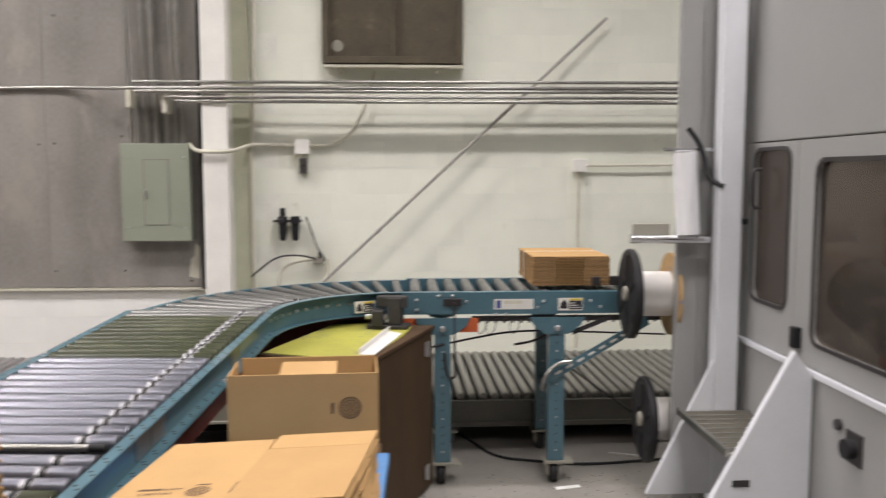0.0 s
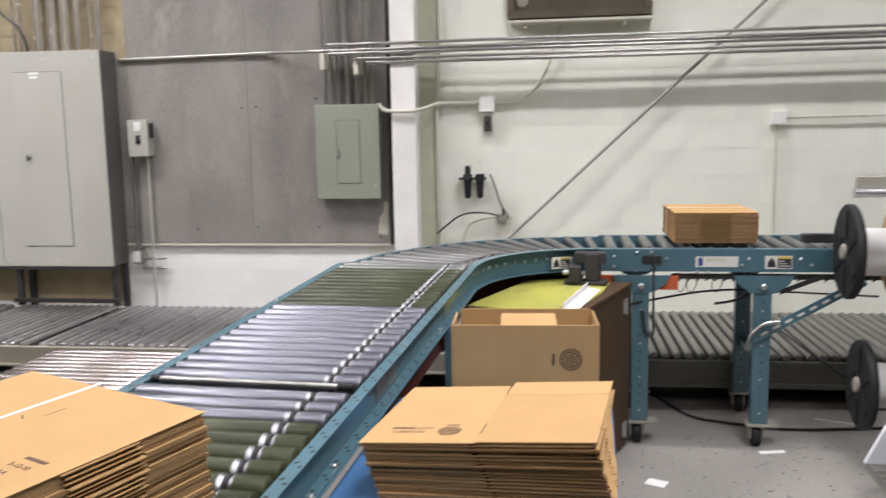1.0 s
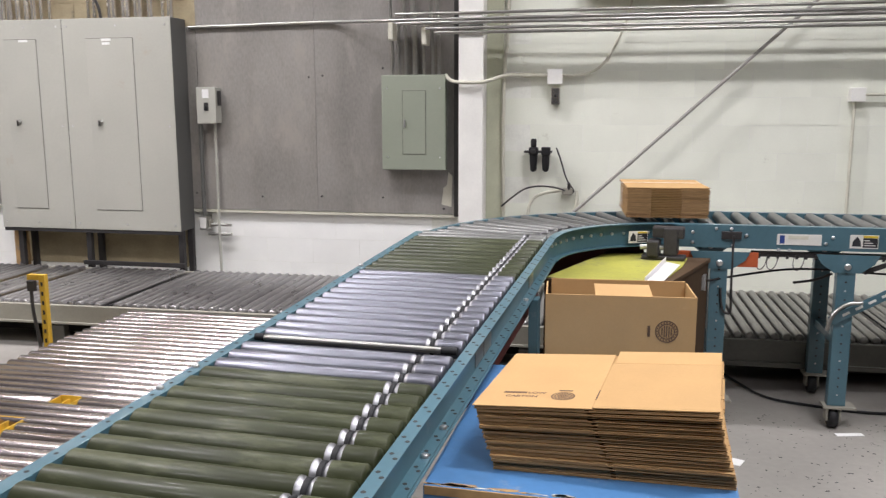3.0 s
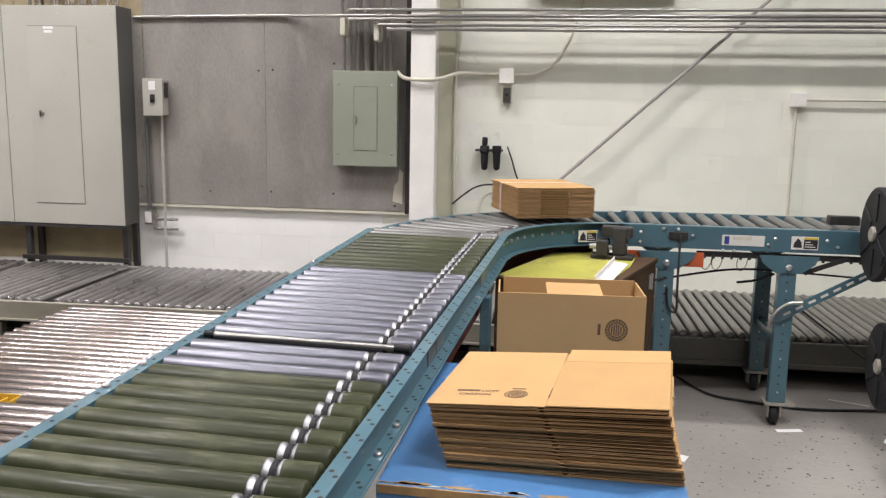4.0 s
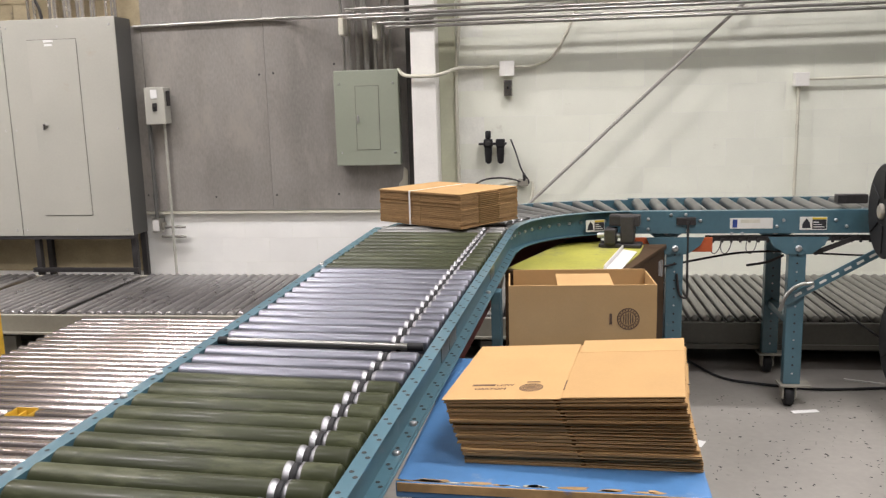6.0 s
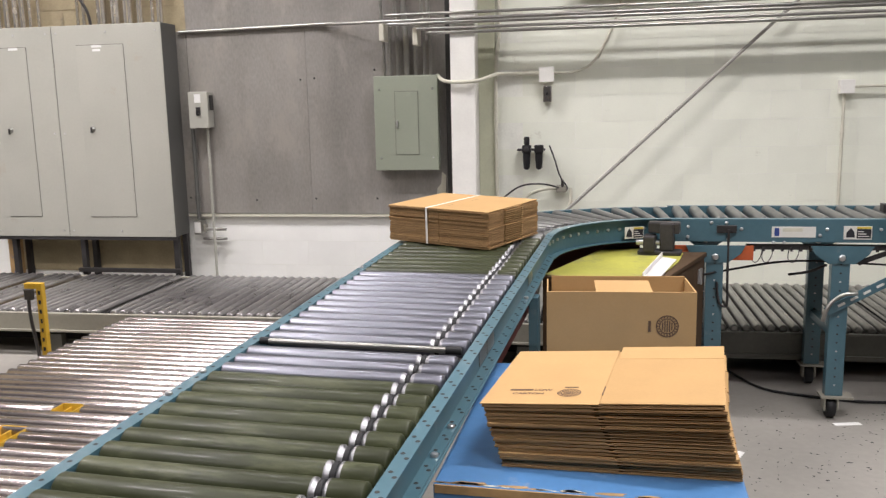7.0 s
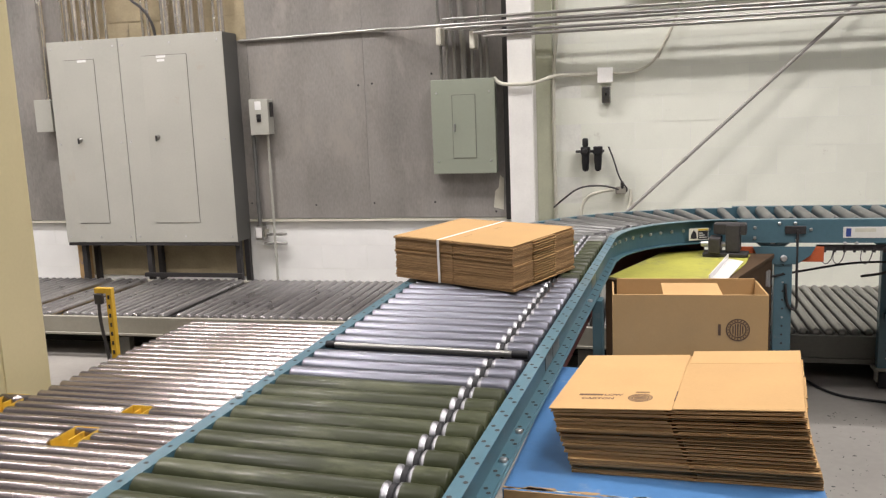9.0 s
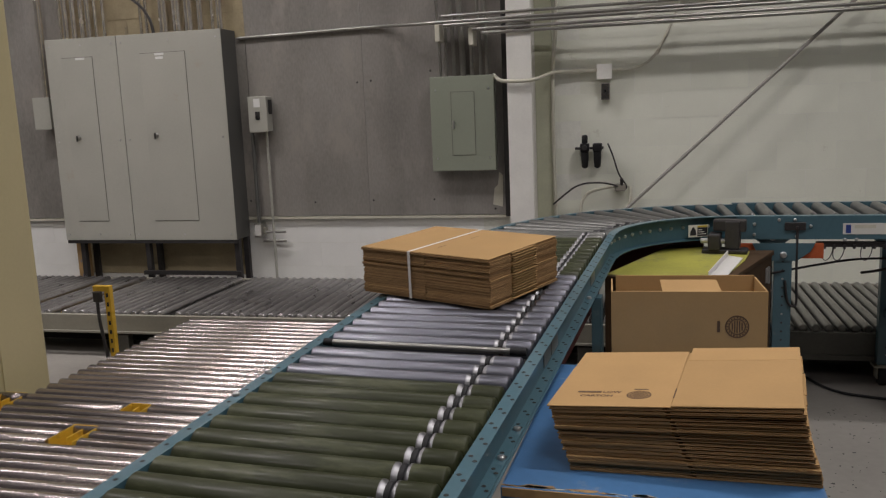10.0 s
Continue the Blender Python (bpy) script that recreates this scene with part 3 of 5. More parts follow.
# ---- roller conveyors ----
def roller_mesh(length, r, material, groove=None, seg=22):
    """A roller along +x from 0 to length, with a drive groove at the given distances from its far end."""
    prof = [(0.0, r * 0.55), (0.002, r * 0.93), (0.006, r)]
    for g in groove or ():
        c = length - g
        prof += [(c - 0.017, r), (c - 0.012, r * 0.99), (c - 0.008, r * 0.80), (c + 0.008, r * 0.80), (c + 0.012, r * 0.99), (c + 0.017, r)]
    prof += [(length - 0.006, r), (length - 0.002, r * 0.93), (length, r * 0.55)]
    bm = lathe(B(), prof, "X", seg)
    if groove:
        for f in bm.faces:
            x = f.calc_center_median().x
            if any(abs(x - (length - g)) < 0.0155 for g in groove):
                f.material_index = 1
    return mesh_of("roller", bm, (material, M_RING))


def band_mesh(length, r, g):
    c = length - g
    return mesh_of("drive_band", lathe(B(), [(c - 0.006, r * 0.82), (c - 0.004, r * 0.94), (c + 0.004, r * 0.94), (c + 0.006, r * 0.82)], "X", 12), M_BLACK)


def channel(bm, a, b, h, flange, t=0.004, side=1):
    """A C-channel from a to b (points along its top inner edge): web, and flanges to the given side (+1 is right of the way a to b)."""
    a, b = Vector(a), Vector(b)
    out = (b - a).normalized().cross(Vector((0, 0, 1))).normalized() * side
    prof = [(0, 0), (flange, 0), (flange, -t), (t, -t), (t, -h + t), (flange, -h + t), (flange, -h), (0, -h)]
    u, v = ([bm.verts.new(p + out * o + Vector((0, 0, z))) for o, z in prof] for p in (a, b))
    for k in range(8):
        bm.faces.new((u[k], u[(k + 1) % 8], v[(k + 1) % 8], v[k]))
    bm.faces.new(u); bm.faces.new(v[::-1])
    bmesh.ops.recalc_face_normals(bm, faces=bm.faces)
    return bm


HOLE = mesh_of("rail_hole", lathe(B(), [(0.0004, 0.005), (0.0008, 0.0046)], "Z", 10), M_DARKGAP)
BOLTM = mesh_of("bolt", lathe(B(), [(0, 0.009), (0.006, 0.009), (0.008, 0.006)], "Z", 8), M_BOLT)
SIDEBOLT = mesh_of("bolt", lathe(B(), [(0, 0.008), (-0.006, 0.008), (-0.008, 0.005)], "Y", 8), M_BOLT)

ROLL_W, RAIL_H, PITCH = 0.58, 0.112, 0.0672
TOP = 1.0
CX, CY, RIN = 0.61, 3.80, 0.61
TURN1 = -3.9
A0 = radians(180 + TURN1)
START = Vector((CX + RIN * math.cos(A0), CY + RIN * math.sin(A0), TOP))
SLOPE = 2.0
M1 = Matrix.Translation(START) @ pose(0, 0, 0, 0, 0, TURN1) @ pose(0, 0, 0, SLOPE)
LEN1 = 5.2

# straight section running down towards the packing table
con = thing("roller_conveyor", M1, "powered roller conveyor with teal side rails, zinc and olive sleeved rollers", "conveyor", "main conveyor line")
WEB_H = 0.098
rail_r = part("side_rail", channel(B(), (0, -LEN1, -0.012), (0, 0, -0.012), WEB_H, 0.032), M_TEAL, con)
rail_l = part("side_rail", channel(B(), (-ROLL_W, -LEN1, -0.010), (-ROLL_W, 0, -0.010), RAIL_H, 0.034, side=-1), M_TEAL, con)
part("lower_flange", box(B(), 0.001, 0.036, -LEN1, 0, -0.012 - WEB_H - 0.006, -0.012 - WEB_H - 0.001, 0.002), M_TEAL, con)
for k in range(64):
    v = -0.03 - 0.0762 * k
    piece("rail_hole", HOLE, rail_r, pose(0.011, v, -0.012))
    piece("rail_hole", HOLE, rail_r, pose(0.024, v - 0.02, -0.012))
    piece("rail_hole", HOLE, rail_l, pose(-ROLL_W - 0.018, v, -0.010))
    piece("rail_hole", HOLE, rail_r, pose(0.014, v - 0.01, -0.012 - WEB_H + 0.0042))
    piece("rail_hole", HOLE, rail_r, pose(0.024, v - 0.028, -0.012 - WEB_H + 0.0042))
for v in (-0.75, -1.9, -2.05, -3.3, -3.45):
    piece("bolt", BOLTM, rail_r, pose(0.019, v, -0.012 - WEB_H + 0.004))
    piece("bolt", BOLTM, rail_l, pose(-ROLL_W - 0.022, v, -0.010))
for v in (-0.55, -1.35, -1.46):
    part("opening_plate", box(B(), 0.003, 0.0065, v - 0.05, v + 0.05, -0.098, -0.04, 0.001), M_DULL, con, "dull plate set in the rail web")
RG, RC, G0 = 0.0308, 0.0248, 0.085
Lr = ROLL_W - 0.014
ME_G, ME_C, ME_GF = roller_mesh(Lr, RG, M_GREEN, (G0,)), roller_mesh(Lr, RC, M_CHROME, (G0,)), roller_mesh(Lr, 0.0320, M_GREEN, (G0,))
ME_E = roller_mesh(Lr, RC, M_ROLLB, (G0,))
BD_G, BD_C = band_mesh(Lr, RG, G0), band_mesh(Lr, RC, G0)
nroll = int(LEN1 / PITCH)
for k in range(nroll):
    v = -0.0344 - PITCH * k
    far_green, near_green, odd = -0.83 < v < -0.13, v < -1.88, abs(v + 1.647) < 0.03
    me, r, bd = (ME_GF, 0.0320, BD_G) if far_green else (ME_G, RG, BD_G) if near_green else (ME_E, RC, BD_C) if v > -0.13 else (ME_C, RC, BD_C)
    if odd:
        rl = piece("roller", mesh_of("roller", cyl(B(), (0, 0, 0), (Lr - 0.03, 0, 0), 0.0085, 14), M_GALV), con, pose(-ROLL_W + 0.012, v, -0.008, 0, 0, 0))
        for a, b in ((-0.004, 0.022), (Lr - 0.05, Lr - 0.008)):
            part("end_cap", cyl(B(), (a, 0, 0), (b, 0, 0), 0.0105, 14), M_BLACK, rl)
        continue
    rl = piece("roller", me, con, pose(-ROLL_W + 0.007, v, -r, random.uniform(0, 90)))
    piece("drive_band", bd, rl, I4)
part("under_pan", box(B(), -ROLL_W + 0.01, -0.01, -LEN1, -0.02, -0.125, -0.118), M_DARKMET, con, "dark drive pan under the rollers")
part("red_guard", box(B(), -0.03, -0.004, -1.5, -0.3, -0.22, -0.13, 0.003), M_MAROON, con, "red drive guard coloured dark for its shade")
# added sheet: stands for the darkness below and hides the bright wall
part("drive_guard", box(B(), -0.22, -0.21, -0.6, -0.01, -0.31, -0.128, 0.002), M_DARKMET, con, "dark sheet added for the shade under the rollers")
for v in (-0.62, -3.0, -4.6):
    for u, w in ((0.012, 0.036), (-ROLL_W - 0.05, 0.05)):
        z = -(START.z + v * math.sin(radians(SLOPE)))
        part("leg", box(B(), u, u + w, v - 0.03, v + 0.03, z + 0.002, -RAIL_H - 0.018, 0.003), M_TEAL, con)

# the bend
bend = thing("conveyor_bend", Matrix.Translation((CX, CY, TOP)), "curved roller conveyor section with teal rails and zinc rollers", "conveyor", "main conveyor line")


def arc_channel(r, h, flange, a0, a1, n=28, t=0.004, z=0.0):
    bm = B()
    s = 1 if flange > 0 else -1
    rings = []
    for k in range(n + 1):
        a = a0 + (a1 - a0) * k / n
        prof = [(r, z), (r + flange, z), (r + flange, z - t), (r + s * t, z - t), (r + s * t, z - h + t), (r + flange, z - h + t), (r + flange, z - h), (r, z - h)]
        rings.append([bm.verts.new((q * math.cos(a), q * math.sin(a), w)) for q, w in prof])
    for u, v in zip(rings, rings[1:]):
        for k in range(8):
            f = bm.faces.new((u[k], u[(k + 1) % 8], v[(k + 1) % 8], v[k]))
            f.smooth = False
    bm.faces.new(rings[0]); bm.faces.new(rings[-1][::-1])
    bmesh.ops.recalc_face_normals(bm, faces=bm.faces)
    return bm


A1 = radians(90)
inner = part("inner_rail", arc_channel(RIN, RAIL_H, -0.036, A0, A1, z=-0.012), M_TEAL, bend)
outer = part("outer_rail", arc_channel(RIN + ROLL_W, RAIL_H, 0.030, A0, A1, z=-0.030), M_TEAL, bend)
part("under_pan", arc_channel(RIN + 0.02, 0.01, ROLL_W - 0.04, A0, A1, z=-0.115), M_DARKMET, bend, "dark drive pan under the rollers")
RB, SUNK = 0.0205, 0.022
ME_B, BD_B = roller_mesh(Lr, RB, M_ROLLB, (0.06, 0.085)), band_mesh(Lr, RB, G0)
NB = 15
for k in range(NB):
    a = A0 + (A1 - A0) * (k + 0.5) / NB
    rl = piece("roller", ME_B, bend, pose(0, 0, 0, 0, 0, math.degrees(a) + 180) @ Matrix.Translation((-(RIN + ROLL_W - 0.007), 0, -RB - SUNK)))
    piece("drive_band", BD_B, rl, I4)
for k in range(14):
    a = A0 + (A1 - A0) * (k + 0.5) / 14
    piece("bolt", SIDEBOLT, inner, pose(0, 0, 0, 0, 0, math.degrees(a) + 90) @ Matrix.Translation((0, -0, 0)) @ pose(0, -(RIN - 0.004) * -1 * -1, -0.06) @ pose(0, 0, 0, 0, 0, 180))
    piece("rail_hole", HOLE, outer, pose((RIN + ROLL_W + 0.02) * math.cos(a), (RIN + ROLL_W + 0.015) * math.sin(a), -0.030))

# deep strip also fills the shaded space below the bend and hides the wall
part("red_guard", arc_channel(RIN + 0.225, 0.18, 0.008, A0, A1 + 0.2, z=-0.128), M_MAROON, bend, "red drive guard coloured dark for the shade under the bend")


def warning_label(parent, m, w=0.105, h=0.062):
    lb = part("warning_label", box(B(), 0, w, -0.0035, -0.0012, 0, h), M_LABEL, parent, "white safety label with black and yellow fields")
    lb.matrix_basis = m
    part("black_field", box(B(), w * 0.46, w * 0.97, -0.0045, -0.0035, h * 0.08, h * 0.78), M_INKB, lb)
    part("yellow_field", box(B(), w * 0.46, w * 0.97, -0.0045, -0.0035, h * 0.80, h * 0.95), M_YLAB, lb)
    part("symbol", prism(B(), [(w * 0.08, h * 0.15), (w * 0.40, h * 0.15), (w * 0.36, h * 0.6), (w * 0.24, h * 0.88), (w * 0.1, h * 0.5)], -0.0045, -0.0035, "Y"), M_INKB, lb)
    for q in range(3):
        part("text_bar", box(B(), w * 0.5, w * (0.9 - 0.1 * q), -0.0052, -0.0045, h * (0.2 + 0.18 * q), h * (0.27 + 0.18 * q)), M_LABEL, lb)
    return lb


ai = radians(111.5)
warning_label(bend, pose(0.0, 0, 0) @ Matrix.Translation(((RIN - 0.038) * math.cos(ai), (RIN - 0.038) * math.sin(ai), -0.105)) @ pose(0, 0, 0, 0, 0, 21.5) @ Matrix.Translation((-0.05, 0, 0)), 0.098, 0.058)

# straight section along the wall, coming from the wrapping machine
X2 = 1.95
inf = thing("roller_conveyor", pose(CX, CY + RIN, TOP), "teal roller conveyor section on castered legs", "conveyor", "main conveyor line")
L2 = X2 - CX
fr = part("side_rail", channel(B(), (0, 0, -0.012), (L2, 0, -0.012), RAIL_H, 0.036), M_TEAL, inf)
part("side_rail", channel(B(), (0, ROLL_W, -0.022), (L2, ROLL_W, -0.022), RAIL_H, 0.036, side=-1), M_TEAL, inf)
part("face_plate", box(B(), -0.03, L2, -0.040, -0.036, -0.012 - RAIL_H, -0.013, 0.001), M_TEAL, inf)
ME_S, BD_S = roller_mesh(Lr, 0.0285, M_ROLLB, (0.06, 0.085)), band_mesh(Lr, 0.0285, G0)
for k in range(int(L2 / 0.0955)):
    rl = piece("roller", ME_S, inf, pose(0.05 + 0.0955 * k, ROLL_W - 0.007, -0.0285 - 0.016, 0, 0, -90))
    piece("drive_band", BD_S, rl, I4)
part("under_pan", box(B(), 0, L2, 0.02, ROLL_W - 0.02, -0.125, -0.118), M_DARKMET, inf, "dark drive pan under the rollers")
part("drive_strip", box(B(), 0.33, L2, -0.02, 0.0, -0.165, -0.138, 0.003), M_DARKMET, inf, "dark drive fittings below the rail")
for k in range(22):
    part("hanger", box(B(), 0.36 + 0.043 * k, 0.372 + 0.043 * k, -0.03, -0.02, -0.172, -0.150, 0.002), M_DARKMET, inf)
part("red_guard", box(B(), -0.06, 0.36, -0.045, -0.036, -0.215, -0.142, 0.003), M_ORANGE, inf, "faded orange drive guard")
warning_label(inf, pose(0.765, -0.040, -0.108), 0.125, 0.064)
lab = part("maker_label", box(B(), 0.44, 0.64, -0.0435, -0.041, -0.100, -0.048), M_LABEL, inf, "long white maker's label")
part("mark", box(B(), 0.452, 0.474, -0.0445, -0.0435, -0.094, -0.055), M_BLULAB, lab)
part("text_bar", box(B(), 0.49, 0.58, -0.0445, -0.0435, -0.072, -0.055), M_WHITEPIPE, lab)
for x, z in ((0.05, -0.05), (0.05, -0.1), (0.27, -0.06), (0.30, -0.06), (0.23, -0.03), (0.16, -0.03), (0.24, -0.11), (0.69, -0.06), (0.66, -0.09), (0.93, -0.06), (0.98, -0.09), (0.45, -0.125), (0.5, -0.125)):
    piece("bolt", SIDEBOLT, fr, pose(x, -0.040, z))
cp = part("clamp_plate", box(B(), 0.185, 0.278, -0.052, -0.040, -0.080, -0.042, 0.004), M_DARKMET, inf, "dark clamp plate on the rail")
part("hook_rod", tube(B(), [(0.24, -0.055, -0.06), (0.24, -0.055, -0.32), (0.245, -0.06, -0.43), (0.235, -0.06, -0.45), (0.20, -0.06, -0.43), (0.19, -0.06, -0.32)], 0.006, 8, 2), M_DARKMET, inf, "bent dark steel rod hanging from the rail")
for x in (0.36, 0.41, 0.53):
    part("wire_loop", tube(B(), [(x, -0.02, -0.15), (x - 0.01, -0.02, -0.21), (x + 0.015, -0.02, -0.235), (x + 0.04, -0.02, -0.2), (x + 0.045, -0.02, -0.15)], 0.0022, 6, 3), M_DARKMET, inf)


def support(x):
    """A pair of teal posts with perforated faces, bracket, cross bar and casters."""
    for y, x in ((-0.03, x), (ROLL_W - 0.085, x + 0.02)):
        post = part("post", box(B(), x - 0.041, x + 0.041, y - 0.02, y + 0.03, -TOP + 0.115, -0.19, 0.003), M_TEAL, inf)
        for k in range(15):
            b = lathe(B(), [(0, 0.005), (-0.002, 0.0045)], "Y", 8, (x, y - 0.02, -TOP + 0.17 + 0.043 * k))
            part("post_hole", b, M_DARKGAP if k % 4 else M_BOLT, post)
        part("bracket", prism(B(), [(x - 0.14, -0.14), (x + 0.14, -0.14), (x + 0.12, -0.18), (x + 0.06, -0.225), (x - 0.06, -0.225), (x - 0.12, -0.18)], y - 0.028, y - 0.021, "Y"), M_TEAL, inf)
        part("bracket_bolt", lathe(B(), [(0, 0.016), (-0.01, 0.016), (-0.012, 0.01)], "Y", 8, (x, y - 0.028, -0.195)), M_BOLT, inf)
        part("foot_plate", box(B(), x - 0.06, x + 0.09, y - 0.04, y + 0.05, -TOP + 0.103, -TOP + 0.115, 0.003), M_BEIGE, inf)
        ca = part("caster", box(B(), x - 0.045, x - 0.035, y - 0.03, y + 0.03, -TOP + 0.04, -TOP + 0.103, 0.004), M_BEIGE, inf, "steel caster with a black wheel")
        part("fork", box(B(), x + 0.015, x + 0.025, y - 0.03, y + 0.03, -TOP + 0.04, -TOP + 0.103, 0.004), M_BEIGE, ca)
        part("wheel", lathe(B(), [(-0.022, 0.04), (-0.016, 0.05), (0.016, 0.05), (0.022, 0.04)], "X", 20, (x - 0.01, y, -TOP + 0.0505)), M_BLACK, ca)
    part("cross_bar", box(B(), x - 0.02, x + 0.02, 0.0, ROLL_W - 0.10, -0.62, -0.58, 0.003), M_TEAL, inf)


support(0.18)
support(0.76)
b = B()
box(b, 0, 0.60, -0.004, 0.004, -0.022, 0.022, 0.002)
br = part("brace", b, M_TEAL, inf, "slotted teal diagonal brace")
br.matrix_basis = pose(0.70, -0.062, -0.46, 0, -30, 0)
for k in range(8):
    s = part("slot", box(B(), 0.06 + 0.064 * k, 0.096 + 0.064 * k, -0.0055, -0.004, -0.006, 0.006), M_LABEL, br)
b = B()
box(b, 0, 0.22, -0.004, 0.004, -0.012, 0.012, 0.002)
part("brace", b, M_DARKMET, inf).matrix_basis = pose(0.84, -0.03, -0.225, 0, -22, 0)
part("cable_guide", tube(B(), [(0.68, -0.09, -0.50), (0.70, -0.09, -0.42), (0.76, -0.09, -0.365), (0.83, -0.09, -0.36)], 0.0095, 8, 3), M_GALV, inf, "bent bright steel tube")
part("end_stop", box(B(), 0.98, 1.12, 0.10, 0.14, 0.0, 0.045, 0.004), M_DARKMET, inf)
part("end_stop", box(B(), 0.96, 1.0, 0.04, 0.10, 0.01, 0.05, 0.004), M_DARKMET, inf)
part("back_arm", tube(B(), [(0.58, 0.20, -0.33), (0.66, 0.12, -0.30), (0.72, 0.05, -0.25)], 0.0065, 8, 2), M_DARKMET, inf)

part("feed_strap", tube(B(), [(0.83, -0.06, -0.40), (1.0, -0.075, -0.525), (1.15, -0.085, -0.63)], 0.0055, 6, 2), M_BLACK, inf, "dark strapping running down towards the lower reel")

# low conveyor along the wall
# the pallet line lies lower and further off: its plan is drawn up at 1 : 1.107 about a station by the table
LOWZ, LOWB = 0.425, 0.2755
STATION = Vector((0.20, 0.18, 1.546))
K = Matrix.Translation(STATION) @ Matrix.Scale(1.107, 4) @ Matrix.Translation(-STATION)
GROUND = 0.1496
low = thing("pallet_conveyor", K @ pose(-8.0, 4.44, LOWZ, 0, 0, 0.55), "low beige steel pallet conveyor with dull grey rollers along the wall", "conveyor", "pallet conveyors")
part("side_beam", box(B(), 0, 8.598, -0.03, 0.0, -0.124, -0.02, 0.004), M_BEIGE, low)
# right-hand beam and ledge are coloured darker to stand for shade there
part("side_beam", box(B(), 8.602, 13.5, -0.03, 0.0, -0.16, -0.035, 0.004), M_DARKBEAM, low, "side beam darkened for shade under the main line")
part("side_beam", box(B(), 0, 13.5, 1.06, 1.09, -0.16, -0.02, 0.004), M_BEIGE, low)
part("lower_ledge", box(B(), 0, 8.598, -0.045, -0.03, -0.132, -0.118, 0.003), M_BEIGE, low)
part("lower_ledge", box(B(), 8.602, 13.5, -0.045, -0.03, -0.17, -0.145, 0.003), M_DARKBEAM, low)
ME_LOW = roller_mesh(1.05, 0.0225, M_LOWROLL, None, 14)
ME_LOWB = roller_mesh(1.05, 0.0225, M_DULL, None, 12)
x = 3.4
while x < 8.6:
    if not any(abs(x - g) < 0.033 for g in (4.30, 4.62, 5.38)):
        piece("roller", ME_LOW, low, pose(x, 0.005, -0.025, 0, 0, 90))
    x += 0.0600
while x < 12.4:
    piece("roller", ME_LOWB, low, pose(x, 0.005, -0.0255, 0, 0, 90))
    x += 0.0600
for g in (4.30, 4.62, 5.38):
    part("yellow_chain", box(B(), g - 0.004, g + 0.004, 0.03, 1.03, -0.05, -0.022, 0.002), M_YELLOW if g < 5 else M_DARKMET, low, "transfer chain between rollers")
for x in (3.6, 5.0, 6.4, 7.8, 8.75, 11.9):
    for y in (0.02, 1.0):
        part("leg", box(B(), x, x + 0.08, y, y + 0.05, -LOWB + 0.002, -0.16, 0.003), M_DARKBEAM, low)
# added dark box in place of deep shade on the floor underneath
part("drive_box", box(B(), 9.3, 11.0, 0.25, 0.9, -LOWB + 0.004, -0.165, 0.01), M_DARKGAP, low, "dark box added for the shade below the rollers")

# added dark sheet that stands for the shade seen between the rollers
part("under_pan", box(B(), 3.3, 12.4, 0.02, 1.04, -0.135, -0.125), M_DARKGAP, low, "dark sheet added to deepen the gaps between rollers")
# added dark upright sheet, stands for shade behind the front beam
part("skirt", box(B(), 3.3, 12.4, 0.30, 0.32, -LOWB + 0.004, -0.135), M_DARKGAP, low, "dark sheet added for the shade under the beam")

# low bright conveyor meeting it at right angles
br2 = thing("pallet_conveyor", K @ pose(-2.39, 4.40, LOWZ, 0, 0, -0.3), "low pallet conveyor with bright worn steel rollers", "conveyor", "pallet conveyors")
ME_BR = roller_mesh(1.55, 0.0265, M_WORN, None, 12)
# x, y, width and half depth of the pockets between rollers
POCKETS = ((0.452, -1.70, 0.105, 0.072), (0.532, -1.4216, 0.09, 0.038), (-0.12, -1.39, 0.11, 0.06))
y = -0.05
while y > -3.9:
    pocket = [(u, w) for u, v, w, h in POCKETS if abs(y - v) < h]
    if pocket:
        a, gapw = pocket[0][0] - 0.012, pocket[0][1] + 0.024
        piece("roller", roller_mesh(a, 0.0265, M_WORN, None, 14), br2, pose(0, y, -0.0265))
        piece("roller", roller_mesh(1.55 - a - gapw, 0.0265, M_WORN, None, 14), br2, pose(a + gapw, y, -0.0265))
    else:
        piece("roller", ME_BR, br2, pose(0.0 + random.uniform(-0.004, 0.004), y, -0.0265, random.uniform(0, 90)))
    y -= 0.0682
# same added sheet here, keeping the roller gaps dark
part("under_pan", box(B(), 0.03, 1.52, -3.9, -0.02, -0.13, -0.12), M_DARKMET, br2, "dark sheet added to deepen the gaps between rollers")
part("side_beam", box(B(), -0.005, 0.03, -3.95, 0.0, -0.17, -0.062, 0.004), M_BEIGE, br2)
part("side_beam", box(B(), 1.52, 1.555, -3.95, 0.0, -0.17, -0.062, 0.004), M_BEIGE, br2)
for v in (-0.3, -1.7, -3.2):
    for u in (0.0, 1.49):
        part("leg", box(B(), u, u + 0.06, v, v + 0.06, -LOWB + 0.002, -0.17, 0.003), M_BEIGE, br2)
